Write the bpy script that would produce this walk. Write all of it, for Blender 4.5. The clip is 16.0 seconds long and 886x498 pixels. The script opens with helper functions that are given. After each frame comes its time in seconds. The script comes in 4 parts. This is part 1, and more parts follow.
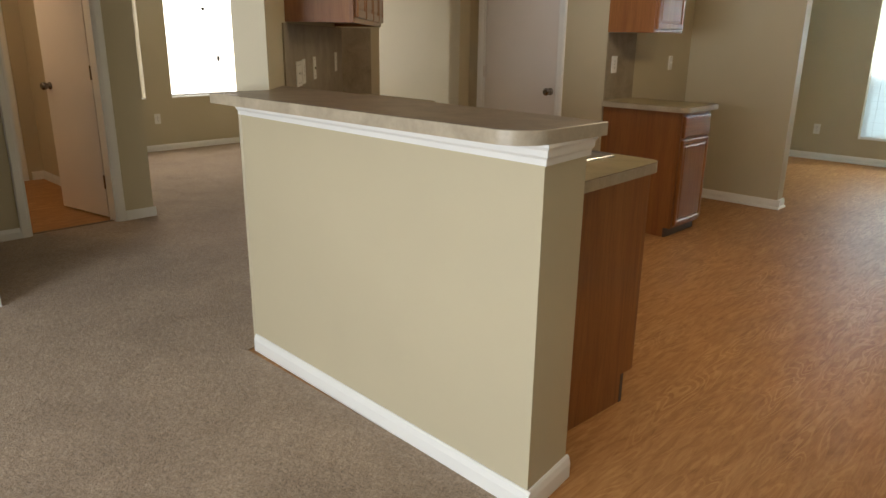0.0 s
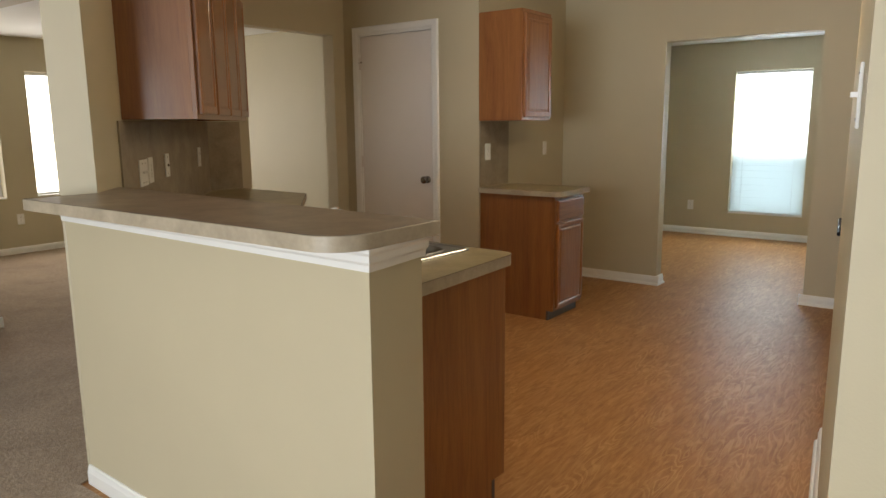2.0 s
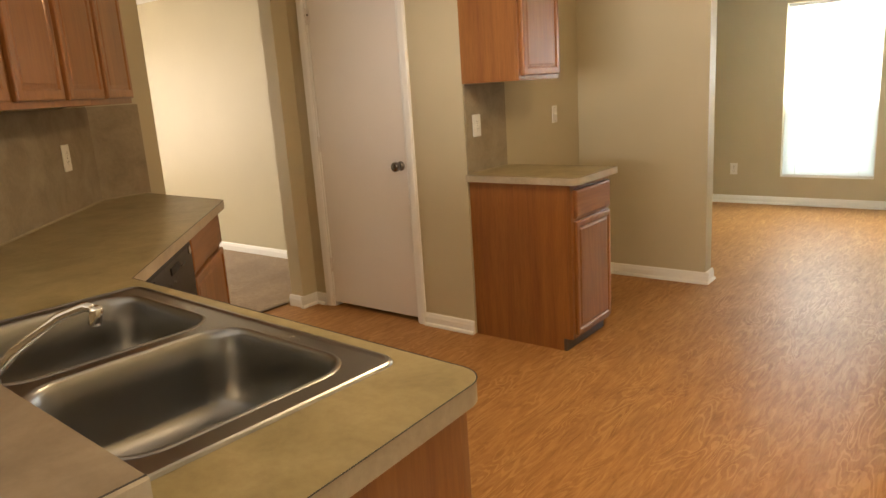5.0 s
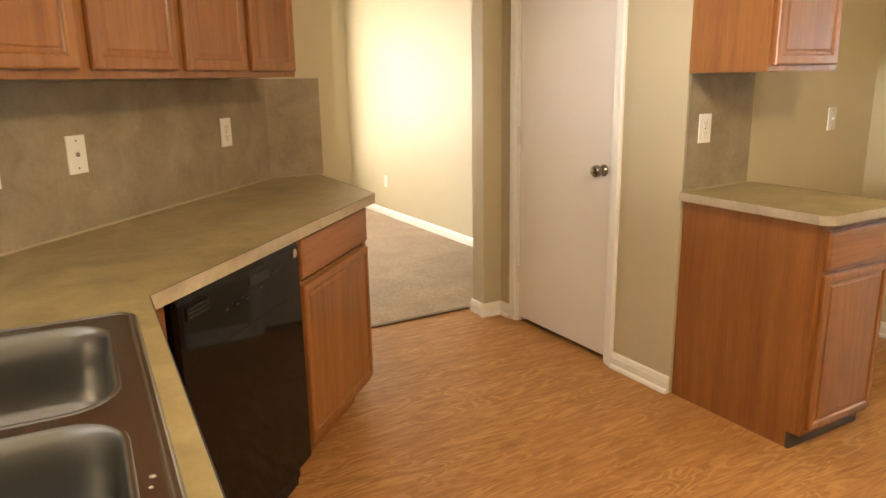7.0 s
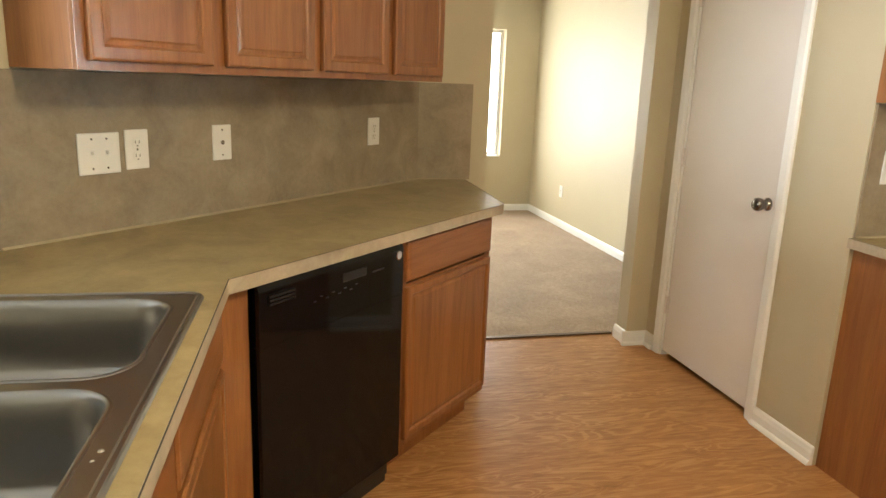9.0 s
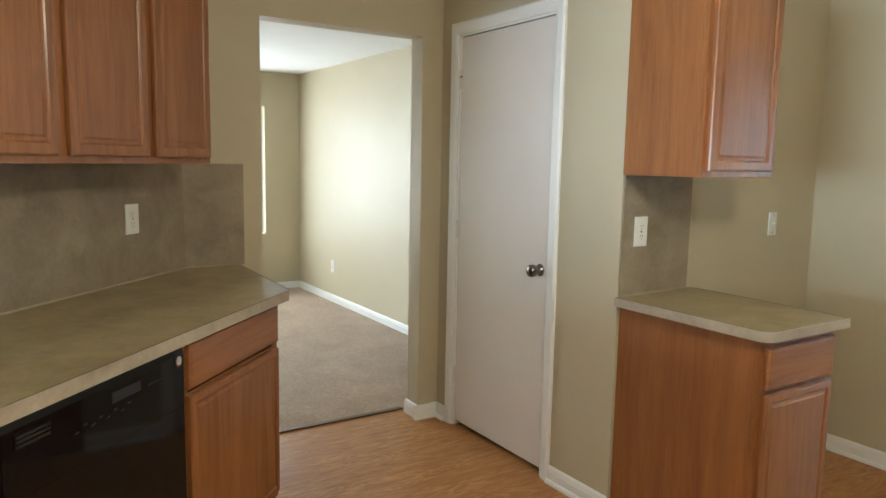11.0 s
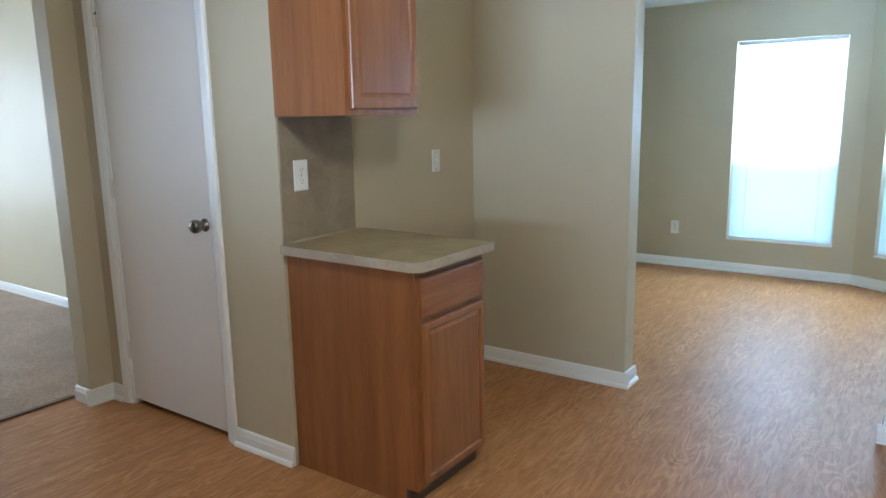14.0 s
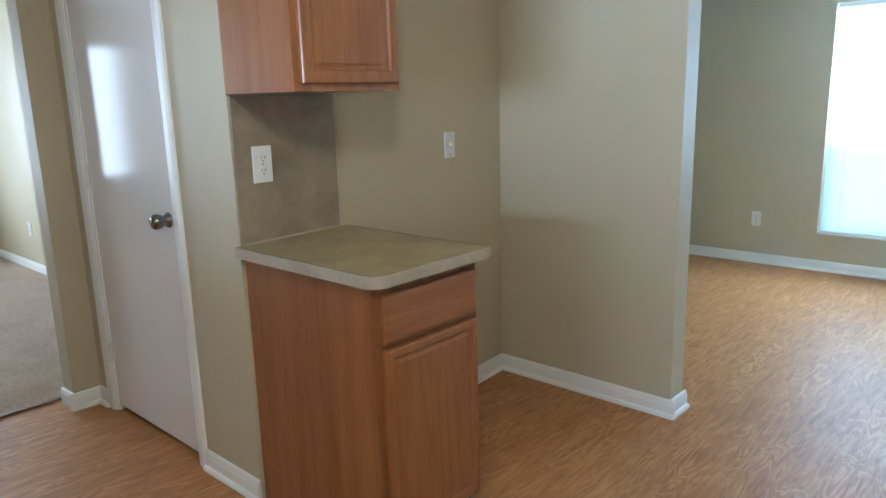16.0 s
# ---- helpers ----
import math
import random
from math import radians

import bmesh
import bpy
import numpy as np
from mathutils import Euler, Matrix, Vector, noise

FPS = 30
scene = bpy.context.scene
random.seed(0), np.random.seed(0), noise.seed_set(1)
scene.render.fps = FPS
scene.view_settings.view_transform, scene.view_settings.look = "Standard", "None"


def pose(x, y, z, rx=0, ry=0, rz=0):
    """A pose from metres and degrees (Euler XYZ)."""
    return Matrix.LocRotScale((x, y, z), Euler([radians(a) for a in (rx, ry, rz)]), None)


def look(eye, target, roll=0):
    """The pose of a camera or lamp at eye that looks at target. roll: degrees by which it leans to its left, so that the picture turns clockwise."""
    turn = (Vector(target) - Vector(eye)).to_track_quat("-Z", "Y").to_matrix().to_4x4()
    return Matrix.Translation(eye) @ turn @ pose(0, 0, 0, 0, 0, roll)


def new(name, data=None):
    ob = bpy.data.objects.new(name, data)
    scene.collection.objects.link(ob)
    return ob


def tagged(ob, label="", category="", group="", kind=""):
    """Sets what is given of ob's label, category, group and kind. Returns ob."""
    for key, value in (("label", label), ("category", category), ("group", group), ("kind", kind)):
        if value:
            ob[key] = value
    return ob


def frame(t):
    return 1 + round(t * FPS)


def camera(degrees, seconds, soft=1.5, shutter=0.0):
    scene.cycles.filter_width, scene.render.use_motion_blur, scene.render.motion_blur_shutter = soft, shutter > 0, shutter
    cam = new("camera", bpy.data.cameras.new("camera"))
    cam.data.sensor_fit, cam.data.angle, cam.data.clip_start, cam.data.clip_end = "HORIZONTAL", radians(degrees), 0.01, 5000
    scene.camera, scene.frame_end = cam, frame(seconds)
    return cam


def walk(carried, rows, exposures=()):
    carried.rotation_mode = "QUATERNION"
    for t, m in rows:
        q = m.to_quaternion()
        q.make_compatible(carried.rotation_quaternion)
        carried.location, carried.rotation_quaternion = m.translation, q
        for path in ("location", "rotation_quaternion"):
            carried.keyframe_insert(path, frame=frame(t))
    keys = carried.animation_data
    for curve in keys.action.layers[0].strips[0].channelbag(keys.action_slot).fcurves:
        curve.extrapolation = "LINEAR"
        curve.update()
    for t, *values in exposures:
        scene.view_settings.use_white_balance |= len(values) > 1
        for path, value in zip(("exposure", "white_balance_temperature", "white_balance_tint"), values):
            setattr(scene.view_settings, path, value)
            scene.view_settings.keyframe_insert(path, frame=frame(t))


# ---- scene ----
cam = camera(64.6, 16.0)
PATH = [
    (0, (0.076, 0.127, 1.335), (-1.259, 1.498, 0.754), 0.7),
    (0.5, (0.074, 0.122, 1.361), (-1.295, 1.511, 0.921), 0.5),
    (1, (0.089, 0.136, 1.364), (-1.296, 1.518, 0.947), 0.7),
    (1.5, (0.114, 0.242, 1.365), (-1.181, 1.72, 0.99), 0.6),
    (2, (0.124, 0.39, 1.363), (-1.055, 1.967, 1.009), -0.5),
    (2.5, (0.013, 0.6, 1.353), (-1.098, 2.224, 0.992), -1.3),
    (3, (-0.118, 0.832, 1.367), (-1.118, 2.527, 1.015), -1.7),
    (3.2, (-0.172, 0.939, 1.356), (-1.123, 2.663, 1.002), -1.8),
    (5.3, (-0.512, 1.717, 1.38), (-1.853, 3.123, 0.902), -4.4),
    (5.5, (-0.525, 1.825, 1.373), (-1.976, 3.12, 0.904), -4.3),
    (6, (-0.525, 2.013, 1.37), (-2.143, 3.096, 0.915), -3.7),
    (6.5, (-0.641, 2.2, 1.386), (-2.294, 3.22, 0.909), -1.9),
    (7, (-0.701, 2.322, 1.375), (-2.388, 3.286, 0.9), -1.0),
    (7.5, (-0.675, 2.49, 1.359), (-2.501, 3.158, 0.89), -1.1),
    (8, (-0.643, 2.565, 1.363), (-2.54, 2.953, 0.861), -0.1),
    (8.2, (-0.637, 2.581, 1.371), (-2.533, 2.942, 0.846), 0.8),
    (10.3, (-0.699, 2.622, 1.406), (-2.54, 3.379, 1.209), 1.8),
    (10.5, (-0.716, 2.613, 1.409), (-2.498, 3.491, 1.178), 1.6),
    (11, (-0.796, 2.572, 1.416), (-2.467, 3.642, 1.166), 1.1),
    (11.5, (-0.855, 2.524, 1.407), (-2.436, 3.722, 1.152), 1.0),
    (12, (-0.847, 2.532, 1.397), (-2.317, 3.864, 1.145), 0.7),
    (12.5, (-0.791, 2.579, 1.398), (-2.049, 4.111, 1.129), 0.9),
    (13, (-0.762, 2.68, 1.394), (-1.838, 4.334, 1.065), 1.0),
    (13.5, (-0.727, 2.754, 1.378), (-1.867, 4.358, 1.021), -0.8),
    (14, (-0.703, 2.82, 1.374), (-1.834, 4.426, 0.997), -1.0),
    (14.5, (-0.77, 2.981, 1.365), (-1.866, 4.606, 0.973), -0.5),
    (15, (-0.796, 3.135, 1.362), (-1.836, 4.795, 0.957), 0.6),
    (15.5, (-0.771, 3.306, 1.356), (-1.924, 4.884, 0.932), -0.6),
    (16, (-0.738, 3.419, 1.355), (-2.056, 4.862, 0.928), -1.5),
]
EXPOSURES = [(0.0, -0.24, 5750, 10), (1.0, -0.29, 5750, 10), (3.2, -0.02, 6030, 11), (5.3, 0.76, 6850, 15), (6.0, 1.12, 6600, 14), (7.0, 1.24, 6380, 12), (8.2, 1.33, 5980, 9),
             (10.3, 0.86, 4930, 2), (11.5, 0.82, 4680, 2), (12.5, 0.93, 4490, 3), (13.0, 0.54, 4380, 4), (13.6, 0.58, 4300, 5), (14.5, 0.55, 4280, 5), (15.4, 0.46, 4250, 5), (16.0, 0.68, 4250, 4)]
walk(cam, [(t, look(eye, target, roll)) for t, eye, target, roll in PATH], EXPOSURES)

# ---- world, daylight through the windows, lamps ----
world = bpy.data.worlds.new("world")
scene.world = world
world.use_nodes = True
wn = world.node_tree.nodes
sky = wn.new("ShaderNodeTexSky")
sky.sky_type = "NISHITA"
sky.sun_disc = False
sky.sun_elevation = radians(50)
sky.sun_rotation = radians(200)
wn["Background"].inputs[1].default_value = 0.1
world.node_tree.links.new(sky.outputs[0], wn["Background"].inputs[0])

CEIL_K, CEIL_D, CEIL_B = 2.40, 2.295, 2.255   # kitchen and living, dining, breakfast room
DINING_X, DINING_Y = -8.05, 5.355
BACK_Y = -3.6


def area(name, eye, target, sx, sy, watts, colour=(1, 1, 1)):
    d = bpy.data.lights.new(name, "AREA")
    d.shape, d.size, d.size_y, d.energy, d.color = "RECTANGLE", sx, sy, watts, colour
    ob = new(name, d)
    ob.matrix_world = look(eye, target)
    return ob


DAY = (1.0, 0.86, 0.68)
area("daylight_living", (-0.6, BACK_Y - 0.10, 1.25), (-0.6, 0, 1.25), 3.3, 1.5, 225, (1.0, 0.97, 0.9))
area("daylight_dining_a", (DINING_X - 0.16, 4.43, 1.27), (0, 4.43, 1.27), 1.06, 1.30, 24, DAY)
area("daylight_dining_b", (DINING_X - 0.16, 3.05, 1.27), (0, 3.05, 1.27), 1.06, 1.30, 22, DAY)
area("daylight_breakfast_a", (-1.728, 9.09 + 0.17, 1.10), (-1.728, 0, 1.10), 0.80, 1.62, 58, (0.96, 0.98, 0.89))


# ---- materials ----
def nodes_of(name):
    m = bpy.data.materials.new(name)
    m.use_nodes = True
    t = m.node_tree
    return m, t, t.nodes["Principled BSDF"]


def ramp(t, fac, stops):
    r = t.nodes.new("ShaderNodeValToRGB")
    while len(r.color_ramp.elements) < len(stops):
        r.color_ramp.elements.new(0.5)
    for e, (p, c) in zip(r.color_ramp.elements, stops):
        e.position, e.color = p, (*c, 1)
    t.links.new(fac, r.inputs[0])
    return r.outputs[0]


def coords(t, scale=(1, 1, 1), turn=0.0, world_space=False):
    mp = t.nodes.new("ShaderNodeMapping")
    mp.inputs["Scale"].default_value = scale
    mp.inputs["Rotation"].default_value = (0, 0, radians(turn))
    if world_space:
        g = t.nodes.new("ShaderNodeNewGeometry")
        t.links.new(g.outputs["Position"], mp.inputs[0])
    else:
        c = t.nodes.new("ShaderNodeTexCoord")
        t.links.new(c.outputs["Object"], mp.inputs[0])
    return mp.outputs[0]


def noise_of(t, vec, scale, detail=4, rough=0.55, distort=0.0):
    n = t.nodes.new("ShaderNodeTexNoise")
    n.inputs["Scale"].default_value = scale
    n.inputs["Detail"].default_value = detail
    n.inputs["Roughness"].default_value = rough
    n.inputs["Distortion"].default_value = distort
    t.links.new(vec, n.inputs["Vector"])
    return n.outputs["Fac"]


def bump(t, p, height, strength, distance):
    b = t.nodes.new("ShaderNodeBump")
    b.inputs["Strength"].default_value = strength
    b.inputs["Distance"].default_value = distance
    t.links.new(height, b.inputs["Height"])
    t.links.new(b.outputs[0], p.inputs["Normal"])


def mixed(t, a, b, fac, mode="MIX"):
    m = t.nodes.new("ShaderNodeMix")
    m.data_type, m.blend_type = "RGBA", mode
    for sock, v in ((m.inputs[0], fac), (m.inputs[6], a), (m.inputs[7], b)):
        if isinstance(v, bpy.types.NodeSocket):
            t.links.new(v, sock)
        else:
            sock.default_value = v if isinstance(v, float) else (*v, 1)
    return m.outputs[2]


def painted(name, colour, rough=0.6, grain=260, depth=0.0006, spread=0.06, strength=0.35):
    m, t, p = nodes_of(name)
    v = coords(t, world_space=True)
    lo = tuple(c * (1 - spread) for c in colour)
    hi = tuple(min(1, c * (1 + spread)) for c in colour)
    t.links.new(ramp(t, noise_of(t, v, 1.7, 5), [(0.3, lo), (0.7, hi)]), p.inputs["Base Color"])
    p.inputs["Roughness"].default_value = rough
    bump(t, p, noise_of(t, v, grain, 3), strength, depth)
    return m


def plain(name, colour, rough=0.4, metal=0.0, spec=0.5, coat=0.0):
    m, t, p = nodes_of(name)
    v = coords(t)
    lo = tuple(c * 0.92 for c in colour)
    t.links.new(ramp(t, noise_of(t, v, 9, 4), [(0.3, lo), (0.7, colour)]), p.inputs["Base Color"])
    p.inputs["Roughness"].default_value = rough
    p.inputs["Metallic"].default_value = metal
    p.inputs["Specular IOR Level"].default_value = spec
    p.inputs["Coat Weight"].default_value = coat
    return m


def oak(name, dark, mid, light, rough=0.35, along="z", pores=0.3, spread=1.0, coat=0.45):
    """Stained oak: long grain, open pores and slow colour drift."""
    m, t, p = nodes_of(name)
    sc = tuple(k * spread for k in {"z": (20, 20, 1.4), "x": (1.4, 20, 20), "y": (20, 1.4, 20)}[along])
    v = coords(t, sc)
    info = t.nodes.new("ShaderNodeObjectInfo")
    add = t.nodes.new("ShaderNodeVectorMath")
    add.operation = "ADD"
    sc3 = t.nodes.new("ShaderNodeVectorMath")
    sc3.operation = "SCALE"
    sc3.inputs[0].default_value = (37, 19, 11)
    t.links.new(info.outputs["Random"], sc3.inputs["Scale"])
    t.links.new(v, add.inputs[0])
    t.links.new(sc3.outputs[0], add.inputs[1])
    g = noise_of(t, add.outputs[0], 1.0, 6, 0.6, 0.8)
    col = ramp(t, g, [(0.25, dark), (0.48, mid), (0.75, light)])
    rg_ = t.nodes.new("ShaderNodeMath")
    rg_.operation = "MULTIPLY"
    rg_.inputs[1].default_value = 44.0
    t.links.new(noise_of(t, add.outputs[0], 0.55, 1.5, 0.4, 0.3), rg_.inputs[0])
    sn_ = t.nodes.new("ShaderNodeMath")
    sn_.operation = "SINE"
    t.links.new(rg_.outputs[0], sn_.inputs[0])
    col = mixed(t, col, ramp(t, sn_.outputs[0], [(0.2, (1, 1, 1)), (0.95, (0.70, 0.64, 0.58))]), 0.34 * spread ** 1.5, "MULTIPLY")
    fine = noise_of(t, coords(t, tuple(s * 9 for s in sc)), 1.0, 3, 0.7)
    col = mixed(t, col, ramp(t, fine, [(0.35, (0.55, 0.5, 0.45)), (0.55, (1, 1, 1))]), pores, "MULTIPLY")
    t.links.new(col, p.inputs["Base Color"])
    p.inputs["Roughness"].default_value = rough
    p.inputs["Coat Weight"].default_value = coat
    p.inputs["Coat Roughness"].default_value = 0.16
    bump(t, p, fine, 0.15, 0.0006)
    return m


def laminate_floor(name):
    """Oak-look laminate with swirling cathedral grain along y."""
    m, t, p = nodes_of(name)
    g = coords(t, world_space=True)
    info = t.nodes.new("ShaderNodeObjectInfo")
    shift = t.nodes.new("ShaderNodeVectorMath")
    shift.operation = "SCALE"
    shift.inputs[0].default_value = (13, 57, 5)
    t.links.new(info.outputs["Random"], shift.inputs["Scale"])
    add = t.nodes.new("ShaderNodeVectorMath")
    add.operation = "ADD"
    t.links.new(g, add.inputs[0])
    t.links.new(shift.outputs[0], add.inputs[1])
    mp = t.nodes.new("ShaderNodeMapping")
    mp.inputs["Scale"].default_value = (9.5, 1.9, 1)
    t.links.new(add.outputs[0], mp.inputs[0])
    base = noise_of(t, mp.outputs[0], 1.1, 2.4, 0.48, 0.6)
    rings = t.nodes.new("ShaderNodeMath")
    rings.operation = "MULTIPLY"
    rings.inputs[1].default_value = 76.0
    t.links.new(base, rings.inputs[0])
    sn = t.nodes.new("ShaderNodeMath")
    sn.operation = "SINE"
    t.links.new(rings.outputs[0], sn.inputs[0])
    vein = t.nodes.new("ShaderNodeMapRange")
    vein.interpolation_type = "SMOOTHSTEP"
    for k, val in enumerate((0.1, 0.95, 0.0, 1.0)):
        vein.inputs[1 + k].default_value = val
    t.links.new(sn.outputs[0], vein.inputs[0])
    patch = t.nodes.new("ShaderNodeMapRange")
    for k, val in enumerate((0.40, 0.62, 0.15, 1.0)):
        patch.inputs[1 + k].default_value = val
    t.links.new(noise_of(t, mp.outputs[0], 0.9, 2, 0.5), patch.inputs[0])
    veins = t.nodes.new("ShaderNodeMath")
    veins.operation = "MULTIPLY"
    t.links.new(vein.outputs[0], veins.inputs[0])
    t.links.new(patch.outputs[0], veins.inputs[1])
    mp2 = t.nodes.new("ShaderNodeMapping")
    mp2.inputs["Scale"].default_value = (46, 6.5, 1)
    t.links.new(add.outputs[0], mp2.inputs[0])
    fine_raw = noise_of(t, mp2.outputs[0], 1.0, 4, 0.6, 0.9)
    soft_fine = t.nodes.new("ShaderNodeMath")
    soft_fine.operation = "MULTIPLY_ADD"
    soft_fine.inputs[1].default_value = 0.56
    soft_fine.inputs[2].default_value = 0.18
    t.links.new(fine_raw, soft_fine.inputs[0])
    fine = soft_fine.outputs[0]
    tot = t.nodes.new("ShaderNodeMath")
    tot.operation = "MULTIPLY_ADD"
    tot.inputs[1].default_value = 0.15
    t.links.new(veins.outputs[0], tot.inputs[0])
    t.links.new(fine, tot.inputs[2])
    col = ramp(t, tot.outputs[0], FLOOR_STOPS)
    broad = noise_of(t, g, 1.3, 3)
    col = mixed(t, col, ramp(t, broad, [(0.3, (0.86, 0.84, 0.82)), (0.7, (1, 1, 1))]), 0.8, "MULTIPLY")
    t.links.new(col, p.inputs["Base Color"])
    p.inputs["Specular IOR Level"].default_value = 0.22
    rr = ramp(t, fine, [(0.3, (0.46, 0.46, 0.46)), (0.7, (0.42, 0.42, 0.42))])
    t.links.new(rr, p.inputs["Roughness"])
    bump(t, p, fine_raw, 0.05, 0.0005)
    return m


def carpet_mat(name):
    m, t, p = nodes_of(name)
    v = coords(t, world_space=True)
    tuft = noise_of(t, v, 125, 4, 0.7)
    clump = noise_of(t, v, 48, 3, 0.6)
    broad = noise_of(t, v, 2.6, 5, 0.62, 0.8)
    col = ramp(t, tuft, [(0.30, (0.26, 0.185, 0.122)), (0.5, (0.44, 0.335, 0.232)), (0.74, (0.62, 0.485, 0.352))])
    col = mixed(t, col, ramp(t, clump, [(0.32, (0.66, 0.64, 0.62)), (0.6, (1, 1, 1))]), 0.7, "MULTIPLY")
    col = mixed(t, col, ramp(t, broad, [(0.35, (0.76, 0.74, 0.72)), (0.65, (1, 1, 1))]), 0.85, "MULTIPLY")
    t.links.new(col, p.inputs["Base Color"])
    p.inputs["Roughness"].default_value = 0.95
    p.inputs["Specular IOR Level"].default_value = 0.1
    p.inputs["Sheen Weight"].default_value = 0.25
    b = t.nodes.new("ShaderNodeMath")
    b.operation = "ADD"
    t.links.new(tuft, b.inputs[0])
    t.links.new(clump, b.inputs[1])
    bump(t, p, b.outputs[0], 0.9, 0.006)
    return m


def laminate_top(name, a, b, c, rough=0.38):
    """Mottled stone-look laminate."""
    m, t, p = nodes_of(name)
    v = coords(t, world_space=True)
    cloud = noise_of(t, v, 7, 6, 0.62, 0.5)
    speck = noise_of(t, v, 60, 4, 0.7)
    col = ramp(t, cloud, [(0.28, a), (0.5, b), (0.74, c)])
    col = mixed(t, col, ramp(t, speck, [(0.36, (0.72, 0.70, 0.68)), (0.6, (1, 1, 1))]), 0.32, "MULTIPLY")
    t.links.new(col, p.inputs["Base Color"])
    p.inputs["Roughness"].default_value = rough
    bump(t, p, speck, 0.12, 0.0004)
    return m


def brushed(name, colour, rough):
    m, t, p = nodes_of(name)
    p.inputs["Base Color"].default_value = (*colour, 1)
    p.inputs["Metallic"].default_value = 1.0
    p.inputs["Roughness"].default_value = rough
    p.inputs["Anisotropic"].default_value = 0.4
    bump(t, p, noise_of(t, coords(t, (14, 150, 150)), 1.0, 2, 0.5), 0.025, 0.0003)
    return m


def sheer(name, colour, clear):
    """Thin cloth, sheet or glass: part see-through, part diffuse transmission."""
    m, t, p = nodes_of(name)
    tr, tl, mx = (t.nodes.new("ShaderNode" + k) for k in ("BsdfTransparent", "BsdfTranslucent", "MixShader"))
    tl.inputs[0].default_value = (*colour, 1)
    mx.inputs[0].default_value = 1 - clear
    t.links.new(tr.outputs[0], mx.inputs[1])
    t.links.new(tl.outputs[0], mx.inputs[2])
    t.links.new(mx.outputs[0], t.nodes["Material Output"].inputs[0])
    return m


FLOOR_STOPS = [(0.26, (0.24, 0.104, 0.032)), (0.45, (0.405, 0.20, 0.066)), (0.60, (0.515, 0.282, 0.104)), (0.80, (0.59, 0.35, 0.147))]
M_WALL = painted("tan_wall_paint", (0.54, 0.482, 0.330), 0.5, 190, 0.0009, 0.03)
M_CEIL = painted("ceiling_texture", (0.80, 0.80, 0.78), 0.9, 70, 0.004, 0.03, 0.8)
M_TRIM = painted("white_trim_paint", (0.85, 0.85, 0.82), 0.35, 90, 0.0003, 0.03)
M_DOOR = painted("white_door_paint", (0.79, 0.75, 0.71), 0.10, 60, 0.0003, 0.03)
M_OAK = oak("stained_oak", (0.200, 0.076, 0.019), (0.280, 0.114, 0.030), (0.345, 0.148, 0.046), pores=0.24)
M_OAK_X = oak("stained_oak_rail", (0.190, 0.071, 0.019), (0.280, 0.110, 0.032), (0.345, 0.148, 0.046), along="x", pores=0.24)
M_VENEER = oak("oak_veneer_side", (0.215, 0.078, 0.024), (0.28, 0.112, 0.029), (0.345, 0.143, 0.037), 0.45, pores=0.28, spread=0.8, coat=0.25)
M_FLOOR = laminate_floor("oak_laminate_floor")
M_CARPET = carpet_mat("taupe_cut_pile_carpet")
M_TOP = laminate_top("mottled_counter_laminate", (0.240, 0.193, 0.094), (0.335, 0.275, 0.138), (0.425, 0.352, 0.188))
M_BAR = laminate_top("mottled_bar_laminate", (0.20, 0.155, 0.105), (0.28, 0.22, 0.15), (0.36, 0.29, 0.20))
M_EDGE = laminate_top("laminate_edge_strip", (0.33, 0.28, 0.20), (0.42, 0.36, 0.265), (0.50, 0.44, 0.33))
M_SPLASH = laminate_top("mottled_backsplash_laminate", (0.22, 0.178, 0.118), (0.295, 0.242, 0.165), (0.365, 0.305, 0.21), 0.45)
M_STEEL = brushed("brushed_stainless", (0.33, 0.335, 0.335), 0.28)
M_CHROME = plain("chrome", (0.80, 0.80, 0.80), 0.08, 1.0)
M_NICKEL = plain("satin_nickel", (0.27, 0.25, 0.225), 0.22, 1.0)
M_BLACK = plain("black_gloss_enamel", (0.005, 0.005, 0.006), 0.06, 0.0, 0.22, 0.0)
M_BLACKM = plain("black_matt_plastic", (0.012, 0.012, 0.013), 0.45)
M_RANGE = plain("black_range_enamel", (0.006, 0.006, 0.007), 0.4, 0.0, 0.1)
M_GREY = plain("grey_print", (0.012, 0.012, 0.014), 0.35)
M_PLATE = plain("white_plastic_plate", (0.84, 0.83, 0.79), 0.3)
M_SLOT = plain("dark_slot", (0.05, 0.045, 0.04), 0.6)
M_SOCKET = plain("shaded_socket_slot", (0.22, 0.20, 0.17), 0.6)
M_VINYL = plain("white_vinyl_frame", (0.82, 0.83, 0.83), 0.35)
M_SLAT = sheer("blind_slat_vinyl", (0.88, 0.93, 0.95), 0.06)
M_DIMMER = sheer("dimming_sheet", (0.18, 0.21, 0.212), 0.262)
M_TOE = plain("dark_toe_kick_vinyl", (0.085, 0.068, 0.06), 0.35)
M_SPOT = plain("dried_water_spot", (0.42, 0.40, 0.36), 0.6)
M_CAULK = plain("aged_almond_caulk", (0.40, 0.34, 0.22), 0.5)
M_STRIP = plain("brown_metal_threshold", (0.16, 0.11, 0.075), 0.45, 0.5)
m_, t_, p_ = nodes_of("window_glass")
p_.inputs["Transmission Weight"].default_value = 1.0
p_.inputs["Roughness"].default_value = 0.0
p_.inputs["IOR"].default_value = 1.45
M_GLASS = m_
m_, t_, p_ = nodes_of("frosted_lamp_glass")
p_.inputs["Base Color"].default_value = (0.9, 0.85, 0.75, 1)
